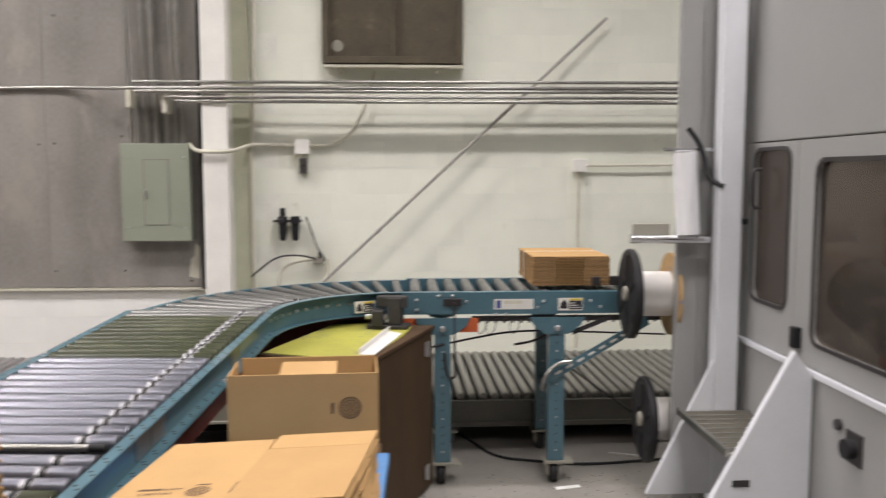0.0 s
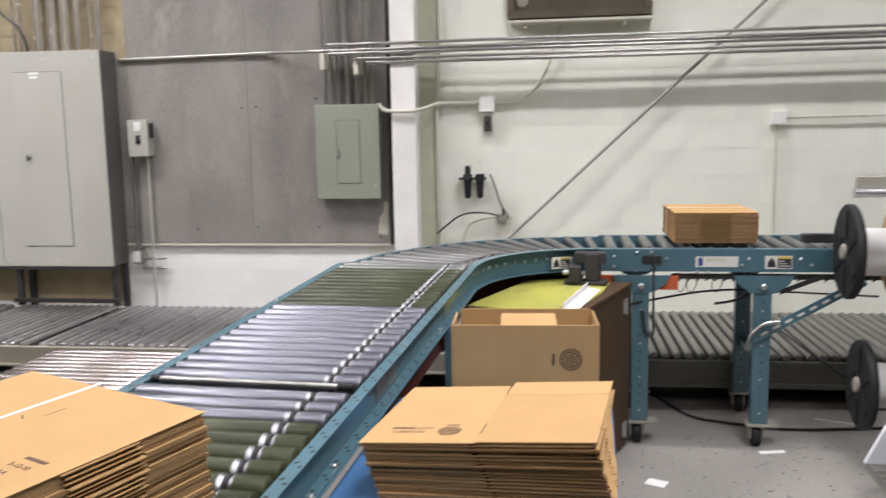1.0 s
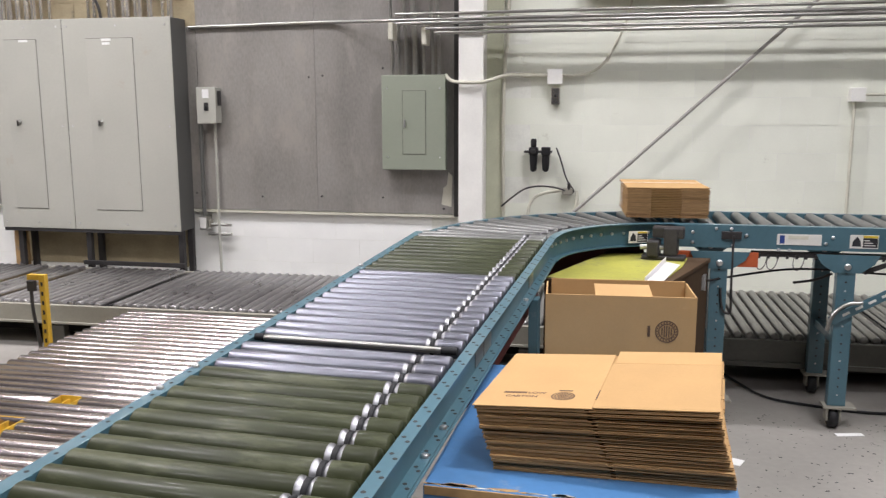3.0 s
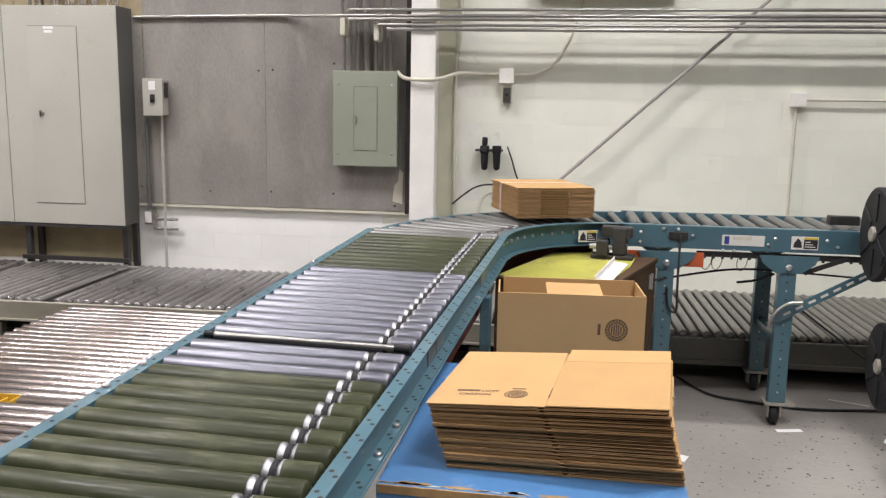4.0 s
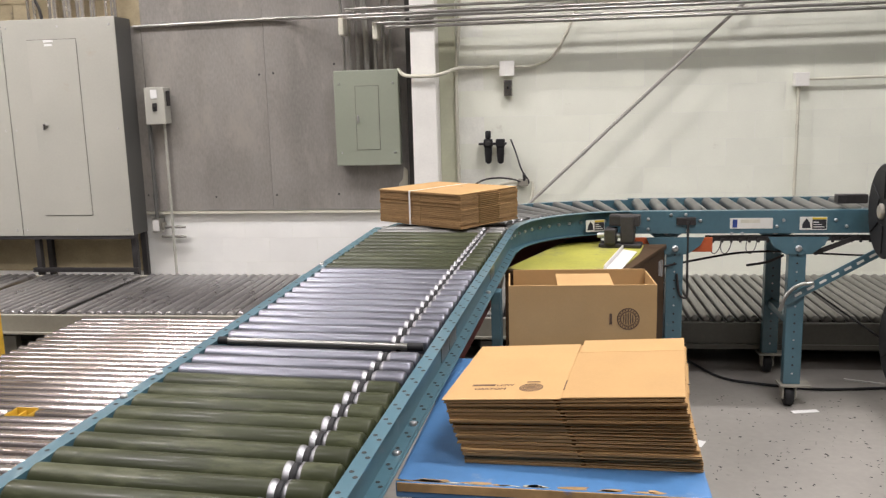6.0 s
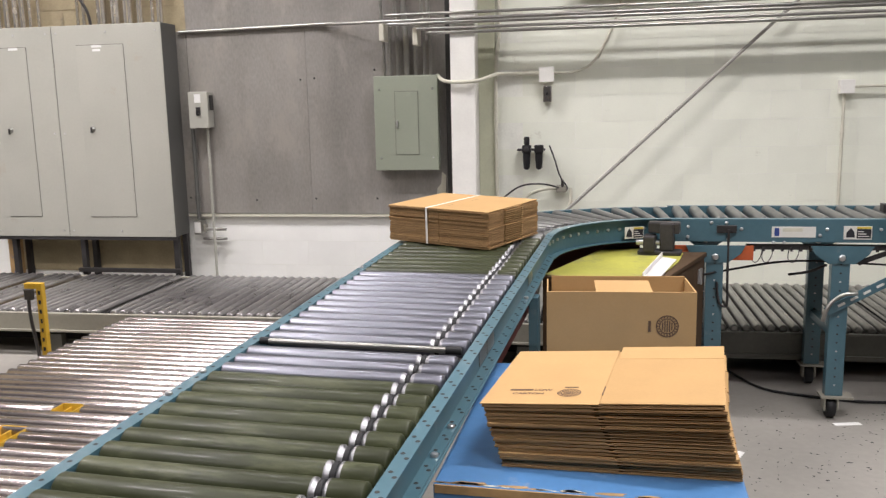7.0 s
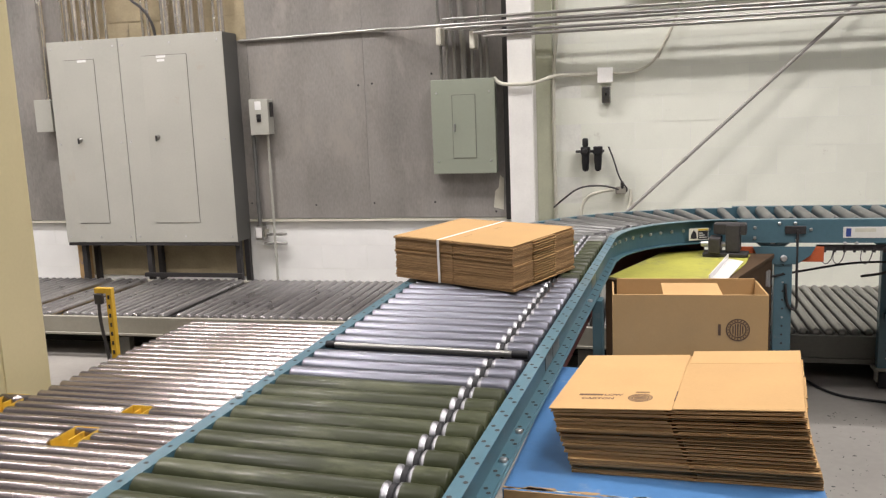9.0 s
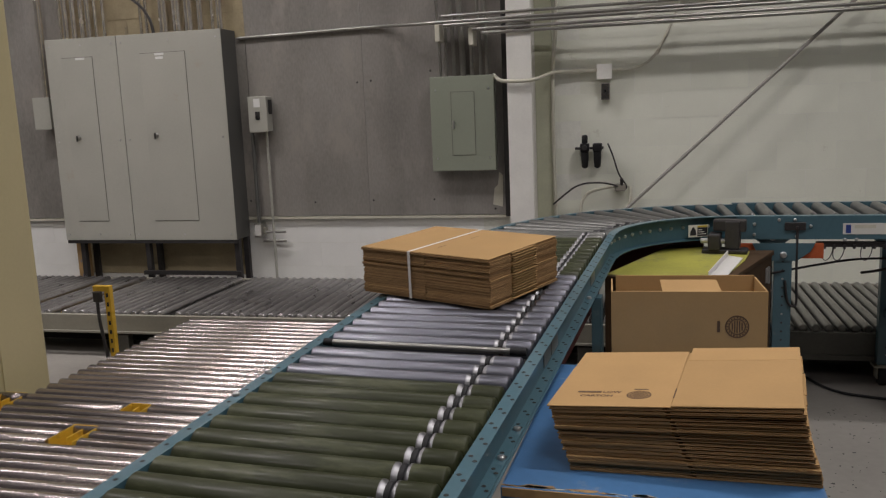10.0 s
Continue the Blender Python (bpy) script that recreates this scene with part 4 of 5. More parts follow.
for u, v, w, h in POCKETS:
    hk = part("transfer_pocket", box(B(), u, u + w, v - h, v + h, -0.075, -0.070, 0.001), M_YELLOW, br2, "yellow steel pocket let in between the rollers")
    part("pocket_wall", box(B(), u, u + w, v + h - 0.004, v + h, -0.070, -0.002, 0.001), M_YELLOW, hk)
    part("pocket_wall", box(B(), u, u + 0.004, v - h, v + h - 0.004, -0.070, -0.004, 0.001), M_YELLOW, hk)
    part("pocket_wall", box(B(), u + w - 0.004, u + w, v - h, v + h - 0.004, -0.070, -0.008, 0.001), M_YELLOW, hk)
    part("rib", box(B(), u + w * 0.4, u + w * 0.4 + 0.006, v - h * 0.4, v + h - 0.004, -0.070, -0.014, 0.001), M_YELLOW, hk)
    for q in (0.18, 0.65):
        part("bolt", lathe(B(), [(0, 0.009), (-0.008, 0.009), (-0.010, 0.006)], "Y", 8, (u + w * q, v + h - 0.004, -0.035)), M_DARKMET, hk)

post = thing("sensor_post", K @ pose(-2.61, 3.95, 0), "yellow slotted steel post with a small sensor and cable", "post")
bp = part("upright", box(B(), -0.017, 0.017, -0.015, 0.015, GROUND, 0.70, 0.003), M_YELLOW, post)
for k in range(10):
    part("slot", box(B(), -0.006, 0.006, -0.0165, -0.015, 0.19 + 0.05 * k, 0.212 + 0.05 * k), M_DARKGAP, bp)
part("arm", box(B(), -0.085, -0.017, -0.015, 0.015, 0.67, 0.70, 0.003), M_YELLOW, post)
part("sensor", box(B(), -0.075, -0.03, -0.035, -0.01, 0.615, 0.672, 0.006), M_DARKMET, post)
part("cable", tube(B(), [(-0.06, -0.02, 0.62), (-0.055, -0.025, 0.50), (-0.03, -0.022, 0.35), (-0.025, -0.02, 0.17)], 0.009, 8, 2), M_DARKMET, post)
part("base", box(B(), -0.07, 0.07, -0.06, 0.06, GROUND, GROUND + 0.012, 0.003), M_YELLOW, post)

pillar = thing("machine_post", K @ pose(-3.2, 3.12, 0), "tall cream enamel machine post beside the pallet conveyor", "machine post")
part("casing", box(B(), 0, 0.58, 0, 0.34, GROUND, 3.4, 0.012), M_CREAM, pillar)
part("side_panel", box(B(), 0.58, 0.588, 0.05, 0.30, 0.2, 3.3, 0.003), M_CREAM, pillar)

# ---- folded carton bundles ----
def fold_bundle(name, label, count, mark, strapped, group, seed, lean=(0, 0), wobble=0.002, loose=False):
    """A stack of flat folded cartons, long side along y, standing at z=0, with its height."""
    rnd = random.Random(seed)
    S, L = 0.40, 0.50
    t, gap = (0.0024, 0.0027) if loose else (0.0037, 0.0004)
    slot = 0.010 if loose else 0.004
    ob = thing(name, I4, label, "carton bundle", group)

    def slab(*d):
        c = box(B(), *d)
        c.normal_update()
        for f in c.faces:
            f.material_index = 0 if abs(f.normal.z) > 0.5 else 1
        return c

    z = 0.001
    for k in range(count):
        up = k / count
        low_set = loose and k < 5
        dx, dy = rnd.gauss(0, wobble) + lean[0] * up, rnd.gauss(0, wobble) + lean[1] * up
        if low_set:
            dx, dy = dx - 0.013, dy - 0.006
        cart = part("folded_carton", slab(-S / 2, S / 2, -L / 2, L / 2, 0, t), (M_CARD, M_EDGE), ob)
        cart.matrix_basis = pose(dx, dy, z, -4.9 * up + rnd.gauss(0, 0.025), 0, -7.0 * up + rnd.gauss(0, 0.3)) if loose else pose(dx, dy, z, 0, 0, rnd.gauss(0, 0.12))
        # the upper layer is slit into panels
        xs = [-S / 2, -S / 2 + S * 0.30, -S / 2 + S * 0.66, S / 2]
        cut = -L / 2 + L * 0.48 + (0.014 * up + rnd.gauss(0, 0.0012) if loose else 0.0)
        z1 = t + 0.0005
        part("panel", slab(-S / 2, S / 2 + rnd.uniform(-0.004, 0.002), cut + slot, L / 2 + rnd.uniform(-0.004, 0.002), z1, z1 + t), (M_CARD, M_EDGE), cart)
        for (a, b), j in zip(zip(xs, xs[1:]), (0.0, rnd.uniform(-0.006, 0.0), 0.0)):
            mid = a > xs[0] and b < xs[3]
            part("panel", slab(a + 0.0015, b - 0.0015, -L / 2 + (-0.003 if mid and loose else -0.007 if mid else j), cut, z1, z1 + (t * 0.55 if mid and not loose else t)), (M_CARD, M_CARD if mid else M_EDGE), cart)
        z += 2 * t + 0.0005 + gap * rnd.uniform(0.85, 1.15)
    if strapped:
        top = part("top_sheet", slab(-S / 2, S / 2, -L / 2, L / 2, 0, 0.002), (M_CARD, M_EDGE), ob)
        top.matrix_basis = pose(0, 0, z - 0.0012)
        for u, v in ((0.05, -0.01), (-0.12, 0.0)):
            part("slit", box(B(), u, u + 0.045, v - 0.001, v + 0.001, 0.0015, 0.0022), M_INK, top)
        b = B()
        w, o = 0.0045, 0.002
        y0 = L * 0.10
        for x0, x1, z0, z1 in ((-S / 2 - o - 0.004, S / 2 + o + 0.004, z + 0.0005, z + 0.0018), (-S / 2 - o - 0.006, -S / 2 - o - 0.004, 0.0, z + 0.0018), (S / 2 + o + 0.004, S / 2 + o + 0.006, 0.0, z + 0.0018)):
            box(b, x0, x1, y0 - w, y0 + w, z0, z1)
        part("strap", b, M_STRAP, ob, "white plastic strap round the bundle")
    return ob, cart if loose else z


def seal(parent, cx, cy, z, r, spin=0):
    """A round printed emblem as plain rings and bars."""
    sm = B()
    for ro, ri in ((r, r * 0.90), (r * 0.72, r * 0.62)):
        n = 28
        o = [sm.verts.new((ro * math.cos(2 * math.pi * k / n), ro * math.sin(2 * math.pi * k / n), 0)) for k in range(n)]
        i = [sm.verts.new((ri * math.cos(2 * math.pi * k / n), ri * math.sin(2 * math.pi * k / n), 0)) for k in range(n)]
        for k in range(n):
            sm.faces.new((o[k], o[(k + 1) % n], i[(k + 1) % n], i[k]))
    for k in range(-2, 3):
        h = r * 0.55 * math.sqrt(max(0.05, 1 - (k / 2.6) ** 2))
        a = [sm.verts.new(p) for p in ((k * r * 0.2 - r * 0.055, -h, 0), (k * r * 0.2 + r * 0.055, -h, 0), (k * r * 0.2 + r * 0.055, h, 0), (k * r * 0.2 - r * 0.055, h, 0))]
        sm.faces.new(a)
    for k in range(20):
        a = 2 * math.pi * k / 20
        p = Vector((0.81 * r * math.cos(a), 0.81 * r * math.sin(a), 0))
        d, e = Vector((math.cos(a), math.sin(a), 0)) * r * 0.06, Vector((-math.sin(a), math.cos(a), 0)) * r * 0.06
        sm.faces.new([sm.verts.new(q) for q in (p - d - e, p + d - e, p + d + e, p - d + e)])
    ob = part("printed_emblem", sm, M_INK, parent, "round dark printed emblem")
    ob.matrix_basis = pose(cx, cy, z, 0, 0, spin)
    return ob


def words(parent, text, size, m, material=None, name="print"):
    cu = bpy.data.curves.new(name, "FONT")
    cu.body, cu.size, cu.align_x, cu.offset = text, size, "CENTER", size * 0.03
    tmp = bpy.data.objects.new(name, cu)
    scene.collection.objects.link(tmp)
    me = bpy.data.meshes.new_from_object(tmp.evaluated_get(bpy.context.evaluated_depsgraph_get()))
    bpy.data.objects.remove(tmp)
    me.materials.clear(); me.materials.append(material or M_INK)
    ob = new(name, me)
    ob.parent = parent
    ob.matrix_basis = m
    return ob


def bars(parent, x, y, z, rows, spin=0):
    for n, (dx, dy, w, h) in enumerate(rows):
        ob = part("text_bar", box(B(), -w / 2, w / 2, -h / 2, h / 2, 0, 0.0004), M_INK, parent)
        ob.matrix_basis = pose(x, y, z, 0, 0, spin) @ Matrix.Translation((dx, dy, 0))


bundle_b, ZB = fold_bundle("carton_bundle", "strapped bundle of flat brown cartons riding the rollers", 18, False, True, "strapped bundles", 5)
bundle_a, ZA = fold_bundle("carton_bundle", "strapped bundle of flat brown cartons with small print", 20, True, True, "strapped bundles", 9, wobble=0.0035)
bars(bundle_a, -0.072, -0.175, ZA + 0.0006, [(0, 0, 0.052, 0.009)], -90)
words(bundle_a, "3-12-10", 0.0155, pose(-0.102, -0.170, ZA + 0.0011, 0, 0, -90))
words(bundle_a, "AA", 0.0155, pose(-0.127, -0.165, ZA + 0.0011, 0, 0, -90))
bars(bundle_a, 0.03, 0.02, ZA + 0.0006, [(0, 0, 0.02, 0.003)], 60)
seal(bundle_b, 0.10, -0.17, ZB + 0.0006, 0.022)

# loose stack on the table
TABLE_Z = 0.775
stk, upper = fold_bundle("carton_stack", "loose stack of flat printed brown cartons on the blue table", 20, True, False, "", 21, lean=(-0.04, 0.022), wobble=0.0027, loose=True)
stk.matrix_basis = pose(0.268, 2.078, TABLE_Z, 0, 0, 89)
ZS = 0.0069
part("top_panel", box(B(), -0.200, 0.118, -0.252, -0.004, ZS + 0.001, ZS + 0.0040, 0.001), M_CARD, upper, "raised top panel of the upper carton")
lift = part("end_flap", box(B(), 0.0, 0.098, -0.252, -0.010, 0.0, 0.0030, 0.001), M_CARD, upper, "end flap folded slightly upward along its crease")
lift.matrix_basis = pose(0.1185, 0, ZS + 0.0012, 0, -0.9, 0)
part("slit", box(B(), -0.150, -0.090, -0.0050, -0.0025, ZS + 0.0022, ZS + 0.0046), M_INK, upper)
part("top_panel", box(B(), -0.202, 0.198, -0.003, 0.253, ZS, ZS + 0.0022, 0.0005), M_CARD, upper)
words(upper, "LOW", 0.017, pose(-0.118, 0.130, ZS + 0.0026, 0, 0, -90))
words(upper, "CARTON", 0.017, pose(-0.142, 0.160, ZS + 0.0026, 0, 0, -90))
bars(upper, -0.112, 0.179, ZS + 0.0024, [(0, 0, 0.010, 0.052)])
seal(upper, -0.130, 0.070, ZS + 0.0026, 0.026)
bars(upper, -0.093, 0.070, ZS + 0.0024, [(0, 0, 0.006, 0.03)])

# blue table
tab = thing("work_table", pose(-0.118, 1.772, 0, 0, 0, -2.0), "blue painted wooden work table with worn edges", "table")
part("tabletop", box(B(), 0, 0.634, 0, 0.85, TABLE_Z - 0.035, TABLE_Z, 0.005), M_BLUE, tab)
part("worn_edge", box(B(), 0.004, 0.630, -0.003, 0.0005, TABLE_Z - 0.020, TABLE_Z - 0.001, 0.001), M_RAWWOOD, tab, "bare wood where the paint has worn off")
rw = random.Random(12)
for k in range(26):
    x, d = rw.uniform(0.01, 0.6), rw.uniform(0.004, 0.022)
    poly = [(x + d * rw.uniform(0.6, 2.4) * math.cos(a), 0.004 + max(0.0, d * rw.uniform(0.25, 0.7) * (1 + math.sin(a))) * 0.7) for a in (k2 * 2 * math.pi / 8 for k2 in range(8))]
    part("paint_chip", prism(B(), poly, TABLE_Z + 0.0001, TABLE_Z + 0.0006), M_RAWWOOD if k % 3 else M_WHITEPIPE, tab)
part("apron", box(B(), 0.03, 0.60, 0.02, 0.045, TABLE_Z - 0.14, TABLE_Z - 0.035, 0.003), M_DARKWOOD, tab)
for u in (0.03, 0.54):
    for v in (0.03, 0.77):
        part("leg", box(B(), u, u + 0.06, v, v + 0.06, 0, TABLE_Z - 0.035, 0.004), M_BLUE, tab)

# open carton behind the stack
crate = thing("wooden_crate", pose(0.06, 2.67, 0, 0, 0, 2), "plain dark wooden crate under the open carton", "crate")
part("body", box(B(), 0.0, 0.46, 0.0, 0.30, 0.004, 0.66, 0.006), M_DARKWOOD, crate)
part("lid", box(B(), -0.005, 0.465, -0.005, 0.305, 0.66, 0.675, 0.004), M_DARKWOOD, crate)
cb = thing("open_carton", pose(0.068, 2.665, 0.676, 0, 0, 3), "open brown cardboard carton with a printed emblem", "carton")
H, W, D, t = 0.315, 0.445, 0.22, 0.005
part("front_wall", box(B(), 0, W, 0, t, 0, H, 0.001), M_CARD, cb)
part("back_wall", box(B(), 0.015, W - 0.005, D - t, D, 0, H + 0.005, 0.001), M_CARD, cb)
part("side_wall", box(B(), 0, t, t, D - t, 0, H - 0.005, 0.001), M_CARD, cb)
part("side_wall", box(B(), W - t, W, t, D - t, 0, H, 0.001), M_CARD, cb)
part("bottom", box(B(), t, W - t, t, D - t, 0, t), M_CARD, cb)
fl = part("flap", box(B(), 0, 0.17, 0, 0.15, 0, 0.004, 0.001), M_CARD, cb, "paler folded inner flap")
fl.matrix_basis = pose(0.15, 0.012, H - 0.012, 4, 0, 0)
em = seal(cb, 0, 0, 0, 0.034)
em.matrix_basis = pose(W - 0.085, -0.0008, H - 0.105, 90, 0, 0)
bars(em, -0.052, 0, 0, [(0, 0, 0.008, 0.034)])
mk = part("text_bar", box(B(), W - 0.115, W - 0.085, -0.0008, -0.0003, H - 0.19, H - 0.183), M_INK, cb)

# dark cabinet under the bend
cab = thing("workshop_cabinet", pose(0.445, 3.54, 0, 0, 0, -20.5), "dark stained wooden cabinet with a yellow topped work surface", "cabinet")
part("body", box(B(), -0.49, -0.008, 0.01, 0.86, 0.02, 0.805, 0.004), M_DARKWOOD, cab)
part("top", box(B(), -0.50, 0.0, 0, 0.875, 0.805, 0.826, 0.004), M_DARKWOOD, cab)
part("work_mat", prism(B(), [(-0.485, 0.02), (-0.05, 0.02), (-0.035, 0.30), (-0.05, 0.55), (-0.09, 0.78), (-0.30, 0.84), (-0.485, 0.70)], 0.826, 0.830), M_YELLOWMAT, cab, "worn yellow-green mat")
for z in (0.74, 0.12):
    hg = part("hinge", box(B(), -0.008, -0.002, 0.74, 0.79, z - 0.05, z + 0.02, 0.002), M_BOLT, cab)
    part("hinge_pin", cyl(B(), (0.002, 0.765, z - 0.055), (0.002, 0.765, z + 0.025), 0.006, 8), M_BOLT, hg)
part("plinth", box(B(), -0.46, -0.03, 0.04, 0.84, 0, 0.02), M_DARKMET, cab)
vise = thing("bench_vise", pose(0.502, 4.27, 0.8305, 0, 0, -10) @ Matrix.Scale(0.92, 4), "dark cast iron bench vise on the cabinet", "vise")
part("base", box(B(), -0.09, 0.13, -0.05, 0.06, 0, 0.02, 0.006), M_DARKMET, vise)
part("jaw", box(B(), -0.06, 0.0, -0.07, 0.05, 0.02, 0.10, 0.008), M_DARKMET, vise)
part("jaw", box(B(), 0.02, 0.09, -0.03, 0.08, 0.02, 0.165, 0.008), M_DARKMET, vise)
part("head", box(B(), -0.04, 0.12, -0.02, 0.05, 0.11, 0.17, 0.01), M_DARKMET, vise)
part("screw", cyl(B(), (-0.1, -0.01, 0.06), (0.06, -0.01, 0.06), 0.014, 10), M_BOLT, vise)
ang = thing("steel_angle", pose(0.47, 3.645, 0.8305, 0, 0, 76), "pale steel angle lying on the yellow mat", "steel angle")
part("flat_leg", prism(B(), [(0, 0), (0.47, 0), (0.52, 0.072), (0.0, 0.062)], 0, 0.004), M_WHITEMET, ang)
part("raised_leg", prism(B(), [(0, 0.062), (0.52, 0.072), (0.52, 0.076), (0.0, 0.066)], 0, 0.026), M_WHITEMET, ang)
pipe("power_cable", [(0.62, 4.30, 0.70), (0.9, 4.40, 0.74), (1.2, 4.6, 0.75), (1.6, 4.9, 0.68), (2.2, 5.2, 0.6)], 0.0055, "black cable slung below the conveyor", M_BLACK, "cable")
pipe("floor_cable", [(0.90, 5.25, 0.009), (0.99, 5.02, 0.009), (1.10, 4.73, 0.009), (1.3, 4.66, 0.009), (1.57, 4.58, 0.009), (1.93, 4.64, 0.009), (2.4, 4.7, 0.009)], 0.007, "black cable lying on the floor", M_BLACK, "cable")
for (x, y, a, w, h) in ((1.42, 4.285, 12, 0.13, 0.035), (0.824, 3.862, -25, 0.09, 0.07)):
    pp = thing("paper_scrap", pose(x, y, 0.0005, 0, 0, a), "white scrap of paper on the floor", "paper")
    part("sheet", box(B(), -w / 2, w / 2, -h / 2, h / 2, 0, 0.002), M_PAPER, pp)
wood = thing("wood_strip", pose(1.85, 4.745, 0.0005, 0, 0, -20), "thin pale strip lying on the floor", "strip")
part("strip", box(B(), -0.10, 0.10, -0.008, 0.008, 0, 0.008, 0.002), M_WHITEMET, wood)

sp = B()
rs = random.Random(8)
for k in range(1200):
    x, y, a, q = rs.uniform(0.55, 2.1), rs.uniform(1.2, 4.5), rs.uniform(0, 6.3), rs.choice([0.002, 0.003, 0.0045, 0.006, 0.008])
    c, s = math.cos(a) * q, math.sin(a) * q
    e = rs.uniform(0.3, 0.9)
    vs = [sp.verts.new((x + u, y + v, z)) for z in (0.0003, 0.0012) for u, v in ((c, s), (-s * e, c * e), (-c, -s), (s * e, -c * e))]
    for f in ((4, 5, 6, 7), (0, 1, 5, 4), (1, 2, 6, 5), (2, 3, 7, 6), (3, 0, 4, 7)):
        sp.faces.new([vs[i] for i in f])
tagged(part("floor_specks", sp, M_DARKMET), "small dark flecks of debris scattered on the floor", "debris", kind="stuff")

# ---- wrapping machine ----
def reel(m, rad, label):
    ob = thing("strap_reel", m, label, "strap reel", "strap reels")
    fl = part("flange", lathe(B(), [(-0.03, rad * 0.96), (-0.024, rad), (0.0, rad), (0.006, rad * 0.96)], "X", 40), M_BLACK, ob)
    for k in range(6):
        b = box(B(), -0.036, -0.03, -0.028, 0.028, rad * 0.28, rad * 0.88, 0.004, pose(0, 0, 0, 60 * k))
        part("recess", b, M_BLACK, fl)
    part("hub", lathe(B(), [(-0.045, 0.03), (-0.04, 0.036), (-0.03, 0.036)], "X", 20), M_BEIGE, ob)
    part("strapping", lathe(B(), [(0.006, rad * 0.5), (0.17, rad * 0.5)], "X", 40), M_STRAP, ob, "white strapping wound on the core")
    part("flange", lathe(B(), [(0.17, rad * 0.92), (0.185, rad * 0.92)], "X", 40), M_RAWWOOD, ob, "brown fibreboard flange")
    part("shaft", cyl(B(), (0.185, 0, 0), (0.36, 0, 0), 0.02, 12), M_STEEL, ob)
    return ob


reel(pose(1.68, 4.10, 1.015, 0, 0, -3), 0.212, "strap reel with black flange and white strapping")
reel(pose(1.77, 4.12, 0.40, 0, 0, -3), 0.205, "lower strap reel with a black flange")

mac = thing("wrapping_machine", pose(0, 0, 0), "large grey enamel packaging machine with windowed doors", "machine")
part("back_panel", box(B(), 1.93, 3.6, 3.93, 3.97, 0.35, 2.6, 0.006), M_MACH, mac)
part("corner_post", box(B(), 1.955, 2.057, 3.762, 3.842, 0.0, 2.6, 0.006), M_MACHW, mac, "white corner post")
sk = part("gusset", prism(B(), [(1.665, 0.165), (1.954, 0.165), (1.954, 0.765)], 3.765, 3.79, "Y"), M_MACHW, mac, "sloping white foot plate")
part("gusset", prism(B(), [(1.606, 0.165), (2.09, 0.165), (2.09, 0.84), (2.02, 0.935)], 3.16, 3.19, "Y"), M_MACHW, mac, "sloping white foot plate")
st = part("step", box(B(), 1.80, 2.09, 3.195, 3.755, 0.535, 0.543, 0.002), M_BEIGE, mac, "steel grating step")
for k in range(9):
    part("grate_bar", box(B(), 1.80, 2.09, 3.21 + 0.06 * k, 3.222 + 0.06 * k, 0.543, 0.56, 0.001), M_GALV, st)
part("step_edge", box(B(), 1.785, 1.80, 3.195, 3.755, 0.53, 0.562, 0.003), M_GALV, st)
st2 = part("step", box(B(), 1.68, 2.09, 3.195, 3.755, 0.140, 0.148, 0.002), M_BEIGE, mac, "lower steel grating step")
for k in range(9):
    part("grate_bar", box(B(), 1.68, 2.09, 3.21 + 0.06 * k, 3.222 + 0.06 * k, 0.148, 0.165, 0.001), M_GALV, st2)
part("step_edge", box(B(), 1.665, 1.68, 3.195, 3.755, 0.135, 0.167, 0.003), M_GALV, st2)
part("slot_plate", box(B(), 1.80, 1.865, 3.155, 3.16, 0.43, 0.455, 0.002), M_DARKMET, mac)
part("lower_panel", box(B(), 2.10, 2.16, 1.2, 3.84, 0.02, 0.845, 0.006), M_MACH, mac)
part("seam_rail", box(B(), 2.085, 2.10, 1.2, 3.84, 0.838, 0.862, 0.003), M_MACHW, mac)
part("top_panel", box(B(), 2.10, 2.16, 1.2, 3.84, 1.715, 2.6, 0.006), M_MACH, mac)
part("roof", box(B(), 2.10, 3.6, 1.2, 2.3, 2.6, 2.64, 0.006), M_MACH, mac)
part("far_side", box(B(), 3.56, 3.6, 1.2, 3.93, 0.02, 2.6, 0.006), M_MACH, mac)
part("near_side", box(B(), 2.16, 3.56, 1.2, 1.24, 0.02, 2.6, 0.006), M_MACH, mac)


